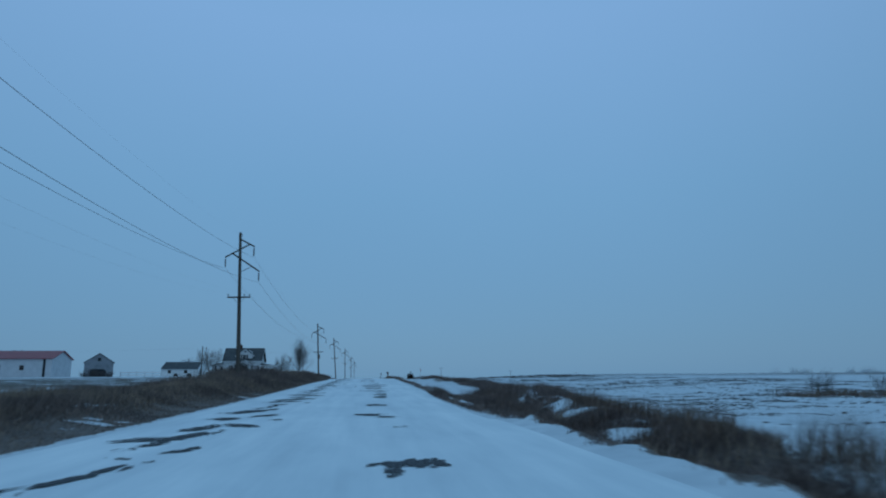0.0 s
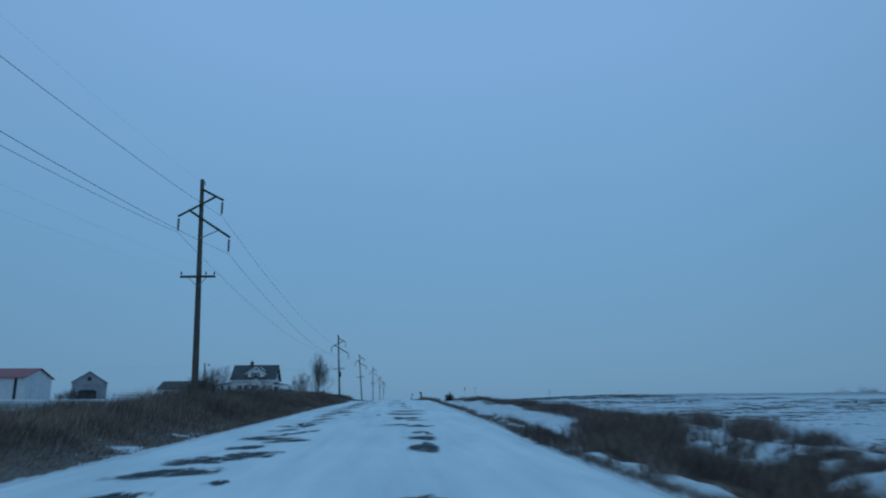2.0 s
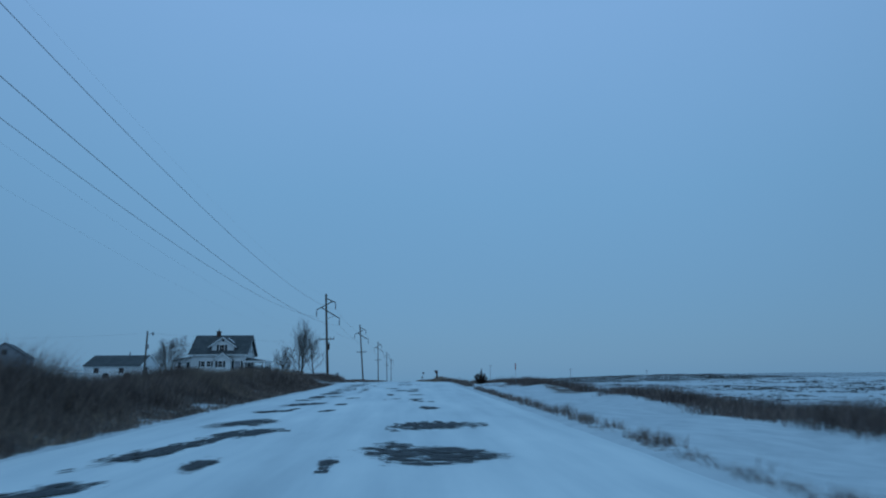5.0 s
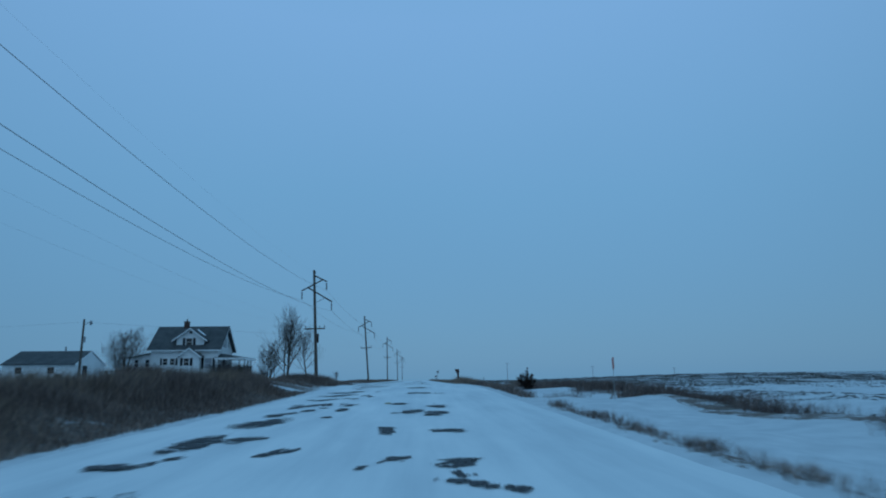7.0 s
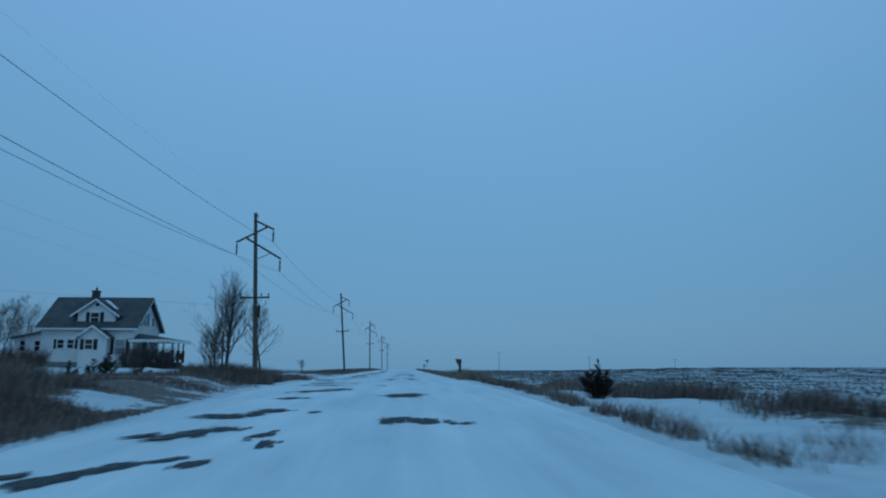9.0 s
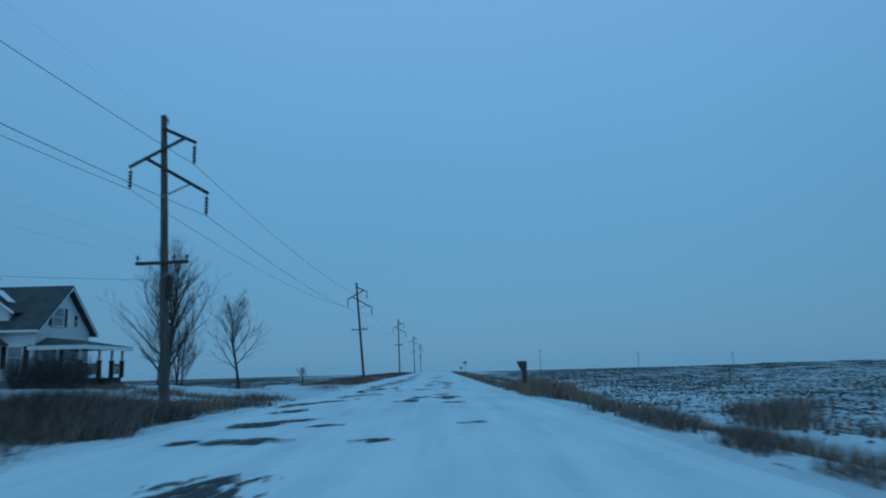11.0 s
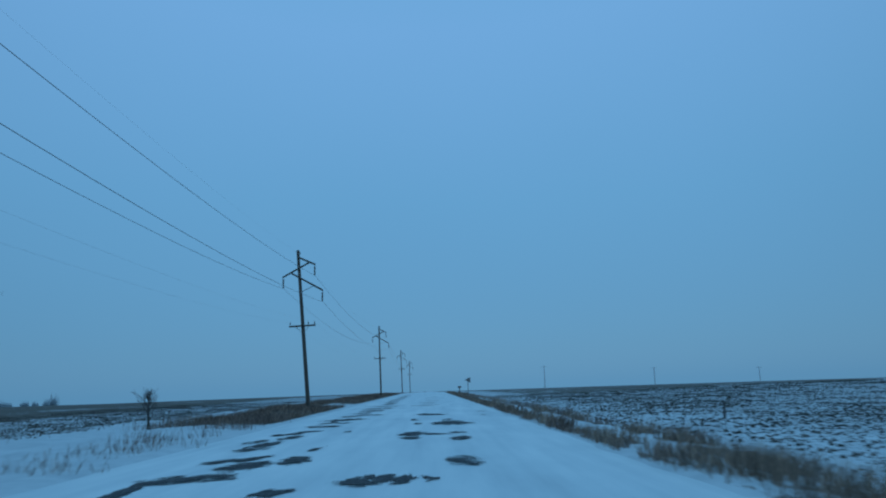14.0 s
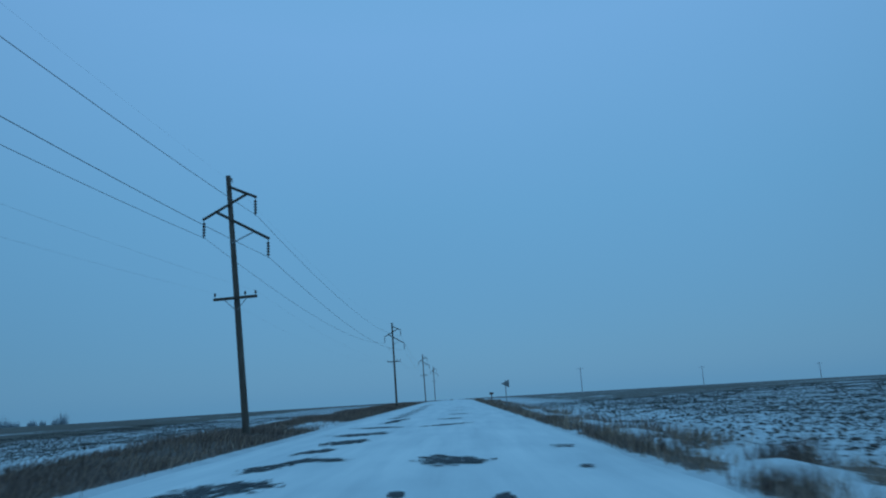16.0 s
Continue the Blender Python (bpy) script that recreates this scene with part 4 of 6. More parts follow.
box(bm, (x0 - 0.04, y0 - 0.04, -0.4), (x1 + 0.04, y1 + 0.04, 0.35))
part("foundation", bm, M_STONE, house, "grey block foundation")
ym = (y0 + y1) / 2
slope = (rg - ev) / (ym - y0)
oh = 0.4
for s in (-1, 1):
    bm = bmesh.new()
    ye = y0 - oh if s < 0 else y1 + oh
    ze = ev - oh * slope
    roof_slab(bm, (x0 - 0.45, ye, ze + 0.14), (x1 + 0.45, ye, ze + 0.14), (x1 + 0.45, ym, rg + 0.14), (x0 - 0.45, ym, rg + 0.14), 0.13)
    part("roof", bm, M_SHINGLE, house, "dark grey shingle roof")
    bm = bmesh.new()
    box(bm, (x0 - 0.43, ye - 0.03 if s < 0 else ye - 0.01, ze - 0.04), (x1 + 0.43, ye + 0.01 if s < 0 else ye + 0.03, ze + 0.09))
    part("fascia", bm, M_TRIM, house)
    for xx in (x0 - 0.44, x1 + 0.44):
        bm = bmesh.new()
        a, b_ = Vector((xx, ye, ze - 0.03)), Vector((xx, ym, rg - 0.03))
        roof_slab(bm, (xx - 0.02, a.y, a.z + 0.03), (xx + 0.02, a.y, a.z + 0.03), (xx + 0.02, b_.y, b_.z + 0.03), (xx - 0.02, b_.y, b_.z + 0.03), 0.1)
        part("bargeboard", bm, M_TRIM, house)
# corner boards
for xx, yy in ((x0, y0), (x1, y0), (x1, y1)):
    bm = bmesh.new()
    box(bm, (xx - 0.08, yy - 0.03, 0.36), (xx + 0.06, yy + 0.08, ev - 0.1)) if yy < 0 else box(bm, (xx - 0.06, yy - 0.08, 0.36), (xx + 0.04, yy + 0.02, ev - 0.1))
    part("corner_board", bm, M_TRIM, house)
# chimney on the ridge
bm = bmesh.new()
cx = -26.75 - ox
box(bm, (cx - 0.26, ym - 0.26, rg - 0.4), (cx + 0.26, ym + 0.26, rg + 0.62), 0.01)
box(bm, (cx - 0.31, ym - 0.31, rg + 0.62), (cx + 0.31, ym + 0.31, rg + 0.72), 0.01)
rod(bm, (cx, ym, rg + 0.7), (cx, ym, rg + 0.98), 0.09, 0.09, 10)
rod(bm, (cx + 0.05, ym, rg + 0.98), (cx + 0.05, ym, rg + 1.25), 0.012, 0.012, 5)
part("chimney", bm, M_BRICK, house, "dark brick chimney with a flue pipe")
# dormer
dx0, dx1, dyf = -26.9 - ox, -23.85 - ox, 149.65 - oy
dez, drz = 5.10 - HZ, 6.18 - HZ
dm = (dx0 + dx1) / 2
bm = bmesh.new()
prism(bm, [(dx0, ev + 0.1), (dx1, ev + 0.1), (dx1, dez), (dm, drz - 0.08), (dx0, dez)], "y", dyf, ym - 0.2)
dormer = part("dormer", bm, M_SIDING, house, "white gabled dormer")
for s in (-1, 1):
    xe = dm + s * ((dx1 - dx0) / 2 + 0.45)
    ze = dez - 0.45 * (drz - dez) / ((dx1 - dx0) / 2)
    bm = bmesh.new()
    roof_slab(bm, (xe, dyf - 0.35, ze + 0.1), (dm, dyf - 0.35, drz + 0.1), (dm, ym + 0.1, drz + 0.1), (xe, ym + 0.1, ze + 0.1), 0.1)
    part("dormer_roof", bm, M_SHINGLE, dormer, "small shingle dormer roof")
    bm = bmesh.new()
    roof_slab(bm, (xe, dyf - 0.39, ze + 0.06), (dm, dyf - 0.39, drz + 0.06), (dm, dyf - 0.34, drz + 0.06), (xe, dyf - 0.34, ze + 0.06), 0.15)
    part("dormer_trim", bm, M_TRIM, dormer)
bm = bmesh.new()
roof_slab(bm, (dm + 0.75, dyf - 0.3, drz - 0.46), (dm + 1.6, dyf - 0.3, dez - 0.06), (dm + 1.6, dyf + 0.35, dez - 0.06), (dm + 0.75, dyf + 0.5, drz - 0.46), 0.05)
bmesh.ops.translate(bm, vec=(0, 0, 0.42), verts=bm.verts)
part("roof_snow", bm, M_SNOW, dormer, "thin snow on the dormer roof")
window_set(dormer, "s", -25.5 - ox, 0.66, 0.82, (dyf, 4.27 - HZ), True)
bm = bmesh.new()
box(bm, (dm - 0.14, dyf - 0.03, drz - 0.55), (dm + 0.14, dyf - 0.004, drz - 0.28))
part("gable_vent", bm, M_SHUTTER, dormer)
# projecting entry bay
bx0, bx1, byf, bez, brz = -26.15 - ox, -23.95 - ox, 148.6 - oy, 3.16 - HZ, 3.95 - HZ
bmid = (bx0 + bx1) / 2
bm = bmesh.new()
prism(bm, [(bx0, -0.3), (bx1, -0.3), (bx1, bez), (bmid, brz - 0.06), (bx0, bez)], "y", byf, y0 + 0.1)
bay = part("entry_bay", bm, M_SIDING, house, "small gabled front bay")
for s in (-1, 1):
    xe = bmid + s * ((bx1 - bx0) / 2 + 0.32)
    ze = bez - 0.32 * (brz - bez) / ((bx1 - bx0) / 2)
    bm = bmesh.new()
    roof_slab(bm, (xe, byf - 0.3, ze + 0.08), (bmid, byf - 0.3, brz + 0.08), (bmid, y0 + 0.8, brz + 0.08), (xe, y0 + 0.8, ze + 0.08), 0.08)
    part("bay_roof", bm, M_SHINGLE, bay)
    bm = bmesh.new()
    roof_slab(bm, (xe, byf - 0.34, ze + 0.05), (bmid, byf - 0.34, brz + 0.05), (bmid, byf - 0.295, brz + 0.05), (xe, byf - 0.295, ze + 0.05), 0.16)
    part("bay_trim", bm, M_TRIM, bay)
window_set(bay, "s", -25.35 - ox, 0.58, 0.78, (byf, 2.05 - HZ))
window_set(house, "s", -23.2 - ox, 0.78, 1.15, (y0, 1.7 - HZ), True, True)
for c in (-27.95, -27.15):
    window_set(house, "s", c - ox, 0.5, 0.68, (y0, 2.15 - HZ), False)
for c in (-28.4, -26.7):
    bm = bmesh.new()
    box(bm, (c - ox - 0.1, y0 - 0.045, 2.1 - HZ), (c - ox + 0.1, y0 - 0.004, 2.88 - HZ), 0.008)
    part("shutter", bm, M_SHUTTER, house, "black louvred shutter")
# road-side gable windows
window_set(house, "e", 151.7 - oy, 1.15, 1.05, (x1, 4.15 - HZ), True, True)
window_set(house, "e", 153.7 - oy, 0.42, 0.7, (x1, 4.2 - HZ), False)
window_set(house, "e", 154.2 - oy, 0.8, 1.15, (x1, 1.75 - HZ), False)
bm = bmesh.new()
box(bm, (x1 + 0.004, 151.6 - oy, 0.36), (x1 + 0.05, 152.5 - oy, 2.42), 0.01)
door = part("door", bm, M_SHUTTER, house, "dark front door")
bm = bmesh.new()
rod(bm, (x1 + 0.05, 152.4 - oy, 1.38), (x1 + 0.11, 152.4 - oy, 1.38), 0.03, 0.03, 8)
part("door_knob", bm, M_STEEL, door)
# side porch along the road-side wall
px1, py0, py1, pfl = -19.75 - ox, 149.7 - oy, 155.2 - oy, 0.36
bm = bmesh.new()
for i in range(26):
    a = py0 + (py1 - py0) * i / 26
    box(bm, (x1 + 0.05, a + 0.006, pfl - 0.06), (px1, a + (py1 - py0) / 26 - 0.006, pfl))
box(bm, (x1 + 0.05, py0, -0.35), (px1 - 0.1, py1, pfl - 0.062))
porch = part("porch", bm, M_DECK, house, "covered side porch with dark boards")
bm = bmesh.new()
zt, zl_ = 3.42 - HZ, 2.92 - HZ
roof_slab(bm, (x1, py0 + 1.0, zt), (x1, py1 - 0.6, zt), (px1 + 0.45, py1 + 0.35, zl_), (px1 + 0.45, py0 - 0.4, zl_), 0.08)
roof_slab(bm, (x1 - 0.3, py0 - 0.4, zl_), (px1 + 0.45, py0 - 0.4, zl_), (x1, py0 + 1.0, zt), (x1 - 0.3, py0 + 1.0, zt), 0.08)
part("porch_roof", bm, M_SHINGLE, porch, "low dark porch roof")
bm = bmesh.new()
box(bm, (x1 + 0.004, py0 - 0.34, zl_ - 0.16), (px1 + 0.38, py1 + 0.3, zl_ - 0.12))
part("porch_ceiling", bm, M_DECK, porch, "dark board porch ceiling")
bm = bmesh.new()
box(bm, (x1 - 0.3, py0 - 0.42, zl_ - 0.26), (px1 + 0.47, py0 - 0.36, zl_ - 0.02))
box(bm, (px1 + 0.40, py0 - 0.36, zl_ - 0.26), (px1 + 0.46, py1 + 0.35, zl_ - 0.02))
part("porch_fascia", bm, M_TRIM, porch)
for xx, yy in ((px1 - 0.05, py0 + 0.1), (px1 - 0.05, py0 + 2.4), (px1 - 0.05, py0 + 4.0), (px1 - 0.05, py1 - 0.1), (x1 + 1.15, py0 + 0.1), (x1 + 0.15, py0 + 0.1)):
    bm = bmesh.new()
    box(bm, (xx - 0.11, yy - 0.11, pfl), (xx + 0.11, yy + 0.11, pfl + 0.95), 0.012)
    box(bm, (xx - 0.14, yy - 0.14, pfl + 0.95), (xx + 0.14, yy + 0.14, pfl + 1.02), 0.012)
    pier = part("porch_pier", bm, M_BRICK, porch, "short dark brick pier")
    bm = bmesh.new()
    box(bm, (xx - 0.07, yy - 0.07, pfl + 1.02), (xx + 0.07, yy + 0.07, zl_ - 0.1), 0.01)
    part("porch_post", bm, M_TRIM, pier, "white porch post")
for a, b_ in (((px1 - 0.05, py0 + 0.2), (px1 - 0.05, py0 + 2.3)), ((px1 - 0.05, py0 + 4.1), (px1 - 0.05, py1 - 0.2)), ((x1 + 1.25, py0 + 0.1), (px1 - 0.15, py0 + 0.1))):
    bm = bmesh.new()
    for zz in (0.25, 0.80):
        rod(bm, (*a, pfl + zz), (*b_, pfl + zz), 0.045, 0.045, 6)
    m_ = max(4, int((Vector(b_) - Vector(a)).length / 0.16))
    for i in range(m_ + 1):
        c = Vector(a).lerp(Vector(b_), i / m_)
        rod(bm, (c.x, c.y, pfl + 0.25), (c.x, c.y, pfl + 0.8), 0.03, 0.03, 5)
    part("porch_railing", bm, M_DECK, porch, "dark slatted railing")
for i in range(3):
    bm = bmesh.new()
    box(bm, (px1, py0 + 2.5, -0.3), (px1 + 0.28 * (3 - i), py0 + 3.9, 0.02 + 0.12 * i), 0.01)
    part("porch_step", bm, M_DECK, porch)
# low wing on the far side
bm = bmesh.new()
prism(bm, [(-32.1 - ox, -0.3), (x0, -0.3), (x0, 3.5 - HZ), (-32.1 - ox, 2.95 - HZ)], "y", 150.2 - oy, 154.8 - oy)
wing = part("side_wing", bm, M_SIDING, house, "low white side wing")
bm = bmesh.new()
roof_slab(bm, (-32.4 - ox, 149.9 - oy, 3.02 - HZ), (x0, 149.9 - oy, 3.62 - HZ), (x0, 155.1 - oy, 3.62 - HZ), (-32.4 - ox, 155.1 - oy, 3.02 - HZ), 0.12)
part("wing_roof", bm, M_SHINGLE, wing)
for c in (-31.4, -30.2):
    window_set(wing, "s", c - ox, 0.42, 0.8, (150.2 - oy, 1.95 - HZ), False)

# wood deck rail and service wire beside the house
deck = thing("deck_rail", (-34.9, 148.6, float(land(-34.9, 148.6))), "dark wooden rail fence beside the house wing", "fence")
for i in range(5):
    bm = bmesh.new()
    box(bm, (-2 + i - 0.05, -0.05, -0.2), (-2 + i + 0.05, 0.05, 1.0), 0.008)
    part("post", bm, M_DECK, deck)
for zz in (0.35, 0.65, 0.95):
    bm = bmesh.new()
    box(bm, (-2.1, -0.085, zz - 0.06), (2.1, -0.052, zz + 0.06), 0.006)
    part("board", bm, M_DECK, deck)


def gabled(name, label, cat, X0, X1, Y0, Y1, z, eave, ridge, along, wall, roof, over=0.3, turn=0.0, end=None):
    """A plain gabled farm building; the ridge runs along x or y."""
    end = over if end is None else end
    cx_, cy_ = (X0 + X1) / 2, (Y0 + Y1) / 2
    t = thing(name, (cx_, cy_, z), label, cat, "farm buildings", turn)
    a0, a1, b0, b1 = X0 - cx_, X1 - cx_, Y0 - cy_, Y1 - cy_
    e, r = eave - z, ridge - z
    bm = bmesh.new()
    if along == "x":
        prism(bm, [(b0, -0.4), (b1, -0.4), (b1, e), (0, r - 0.06), (b0, e)], "x", a0, a1)
    else:
        prism(bm, [(a0, -0.4), (a1, -0.4), (a1, e), (0, r - 0.06), (a0, e)], "y", b0, b1)
    part("wall", bm, wall, t)
    for s in (-1, 1):
        bm = bmesh.new()
        if along == "x":
            k = (r - e) / b1
            roof_slab(bm, (a0 - end, s * (b1 + over), e - over * k + 0.1), (a1 + end, s * (b1 + over), e - over * k + 0.1), (a1 + end, 0, r + 0.1), (a0 - end, 0, r + 0.1), 0.1)
        else:
            k = (r - e) / a1
            roof_slab(bm, (s * (a1 + over), b0 - over, e - over * k + 0.1), (s * (a1 + over), b1 + over, e - over * k + 0.1), (0, b1 + over, r + 0.1), (0, b0 - over, r + 0.1), 0.1)
        part("roof", bm, roof, t)
    return t, cx_, cy_


gar, gcx, gcy = gabled("garage", "long low white garage with a dark roof behind the weeds", "garage", -39.1, -32.3, 138.3, 144.3, 0.55, 2.22, 3.44, "x", M_SIDING, M_SHINGLE, 0.3, 0.0, 0.06)
for s in (-1, 1):
    bm = bmesh.new()
    roof_slab(bm, (3.46, s * 3.32, 1.63), (3.5, s * 3.32, 1.63), (3.5, 0, 2.99), (3.46, 0, 2.99), 0.13)
    part("bargeboard", bm, M_TRIM, gar)
for c in (-37.6, -34.6):
    bm = bmesh.new()
    box(bm, (c - gcx - 0.3, 138.3 - gcy - 0.03, 0.75), (c - gcx + 0.3, 138.3 - gcy - 0.004, 1.35), 0.006)
    part("window", bm, M_GLASS, gar, "small dark window")
bm = bmesh.new()
box(bm, (-32.3 - gcx + 0.004, 139.6 - gcy, 0.05), (-32.3 - gcx + 0.04, 140.5 - gcy, 1.5), 0.006)
part("door", bm, M_SHUTTER, gar, "dark side door")
# black panels on the closed wall stand for shade in two arched openings
for c in (-36.4, -33.9):
    bm = bmesh.new()
    prof = [(-0.42, 0.0), (0.42, 0.0), (0.42, 0.45), (0.25, 0.72), (-0.25, 0.72), (-0.42, 0.45)]
    prism(bm, [(c - gcx + a, b_) for a, b_ in prof], "y", 138.3 - gcy - 0.03, 138.3 - gcy - 0.004)
    part("doorway_shade", bm, M_SHUTTER, gar, "arched opening, its shade a flat black panel")
bm = bmesh.new()
rod(bm, (0.8, 0.1, 2.85), (0.8, 0.1, 3.4), 0.08, 0.08, 8)
part("vent_pipe", bm, M_STEEL, gar)

barn, bcx, bcy = gabled("machine_barn", "long white metal barn with a red roof", "barn", -74.0, -53.6, 125.6, 133.6, 0.62, 3.75, 5.12, "x", M_METALWALL, M_REDROOF)
for c in (-66.5, -62.2, -58.4):
    bm = bmesh.new()
    box(bm, (c - bcx - 0.35, 125.6 - bcy - 0.04, 1.15), (c - bcx + 0.35, 125.6 - bcy - 0.004, 1.95), 0.01)
    w_ = part("window", bm, M_GLASS, barn, "small square dark window")
bm = bmesh.new()
box(bm, (-55.0 - bcx, 125.6 - bcy - 0.06, 0.0), (-54.6 - bcx, 125.6 - bcy - 0.003, 3.0), 0.01)
part("door_track", bm, M_SHUTTER, barn, "dark sliding door edge")
bm = bmesh.new()
box(bm, (-53.6 - bcx + 0.003, 127.6 - bcy, 0.0), (-53.6 - bcx + 0.05, 131.4 - bcy, 2.7), 0.01)
part("sliding_door", bm, M_METALWALL, barn, "white sliding door")

shed, scx, scy = gabled("gabled_shed", "old grey gabled shed with a dark opening", "shed", -57.9, -52.6, 147.6, 155.0, 0.66, 3.72, 5.5, "y", M_GREYWALL, M_GREYROOF, 0.2, 20.0)
# the wall is closed here: a black panel paints the opening's inner shade
bm = bmesh.new()
prism(bm, [(-1.6, 0.0), (1.3, 0.0), (1.3, 1.45), (0.9, 1.7), (-1.2, 1.7), (-1.6, 1.45)], "y", 147.6 - scy - 0.04, 147.6 - scy - 0.004)
part("doorway_shade", bm, M_SHUTTER, shed, "vehicle opening, its shade a flat black panel")
bm = bmesh.new()
box(bm, (-0.3, 147.6 - scy - 0.03, 3.3), (0.3, 147.6 - scy - 0.004, 3.95), 0.01)
part("loft_hatch", bm, M_SHUTTER, shed)

bin_ = thing("grain_bin", (-88.0, 185.0, float(land(-88, 185))), "round corrugated steel grain bin behind the barn", "grain bin", "farm buildings")
bm = bmesh.new()
lathe(bm, [(3.6, -0.3), (3.6, 5.6)], 28)
part("bin_wall", bm, M_BIN, bin_)
bm = bmesh.new()
lathe(bm, [(3.75, 5.55), (3.75, 5.62), (0.5, 7.75), (0.45, 8.05), (0.1, 8.2)], 28)
part("bin_roof", bm, M_BIN, bin_, "conical steel roof")

# board fence and clutter between the farm buildings
fence = thing("yard_fence", (-44.0, 150.0, float(land(-44, 150))), "pale board fence between farm sheds", "fence")
for i in range(9):
    bm = bmesh.new()
    box(bm, (-6.4 + 1.6 * i - 0.06, -0.06, -0.3), (-6.4 + 1.6 * i + 0.06, 0.06, 1.15), 0.008)
    part("post", bm, M_GREYWALL, fence)
for zz in (0.45, 0.95):
    bm = bmesh.new()
    box(bm, (-6.5, -0.1, zz - 0.08), (6.5, -0.062, zz + 0.08), 0.006)
    part("board", bm, M_TRIM, fence)

# yard pole with lamp bracket
yp = thing("yard_pole", (-31.55, 137.4, float(land(-31.5, 137.4))), "wooden yard pole with a lamp bracket beside the garage", "utility pole")
bm = bmesh.new()
for i in range(4):
    rod(bm, (0.02 * i, 0, -0.3 + 1.52 * i), (0.02 * (i + 1), 0, -0.3 + 1.52 * (i + 1)), 0.13 - 0.012 * i, 0.118 - 0.012 * i, 10)
part("pole_shaft", bm, M_POLE, yp)
bm = bmesh.new()
rod(bm, (0.08, 0, 5.2), (0.75, -0.1, 5.55), 0.025, 0.025, 6)
part("lamp_bracket", bm, M_STEEL, yp)
bm = bmesh.new()
lathe(bm, [(0.05, -0.35), (0.12, -0.28), (0.15, -0.05), (0.08, 0.05), (0.03, 0.12)], 10, (0.78, -0.1, 5.55))
part("lamp_head", bm, M_STEEL, yp, "grey lamp head")
bm = bmesh.new()
lathe(bm, [(0.10, -0.3), (0.12, -0.28), (0.12, 0.2), (0.08, 0.24)], 10, (0.24, -0.02, 3.9))
part("meter_can", bm, M_STEEL, yp)
ypt = Vector((-31.5, 137.4, float(land(-31.5, 137.4)) + 5.5))
hung_wire("service_wire", [ypt, pole_point(POLES[2], 0, CROSS - 0.6)], 1.1, 0.006, "service wire from the pole to the yard")
hung_wire("service_wire", [Vector((-70, 150, 6.0)), ypt], 1.0, 0.005, "service wire from the pole to the yard")
far_yp = thing("yard_pole", (-70.0, 150.0, float(land(-70, 150))), "wooden yard pole behind the barn", "utility pole")
bm = bmesh.new()
rod(bm, (0, 0, -0.3), (0, 0, 5.6), 0.12, 0.09, 10)
part("pole_shaft", bm, M_POLE, far_yp)


# ---- trees and shrubs ----
def grow(bm, fine, p, d, length, r, level, rng, spread, up, min_r, last=5):
    """One tapered limb in bent segments, which forks on its way."""
    n_ = 5 if level < 2 else 3
    seg = length / n_
    q = Vector(p)
    for i in range(n_):
        t = i / n_
        d = (d + Vector((rng.gauss(0, 0.07), rng.gauss(0, 0.07), up * 0.10))).normalized()
        e = q + d * seg
        ra, rb = r * (1 - 0.6 * t), r * (1 - 0.6 * (i + 1) / n_)
        rod(bm if ra > 0.03 else fine, q, e, max(ra, min_r), max(rb, min_r), 6 if ra > 0.04 else (4 if ra > 0.012 else 3), False)
        if level < last and length > 0.25 and (level > 0 or i >= 1):
            for _ in range(1 if rng.random() < 0.72 else 2):
                az = rng.uniform(0, 6.2832)
                side = d.orthogonal().normalized()
                side.rotate(Matrix.Rotation(az, 3, d))
                a = radians(rng.uniform(24, 44)) * spread
                nd = (d * math.cos(a) + side * math.sin(a) + Vector((0, 0, up * 0.20))).normalized()
                grow(bm, fine, e, nd, length * rng.uniform(0.40, 0.66) * (1.0 - 0.15 * t), rb * 0.60, level + 1, rng, spread, up, min_r, last)
        q = e
    return q


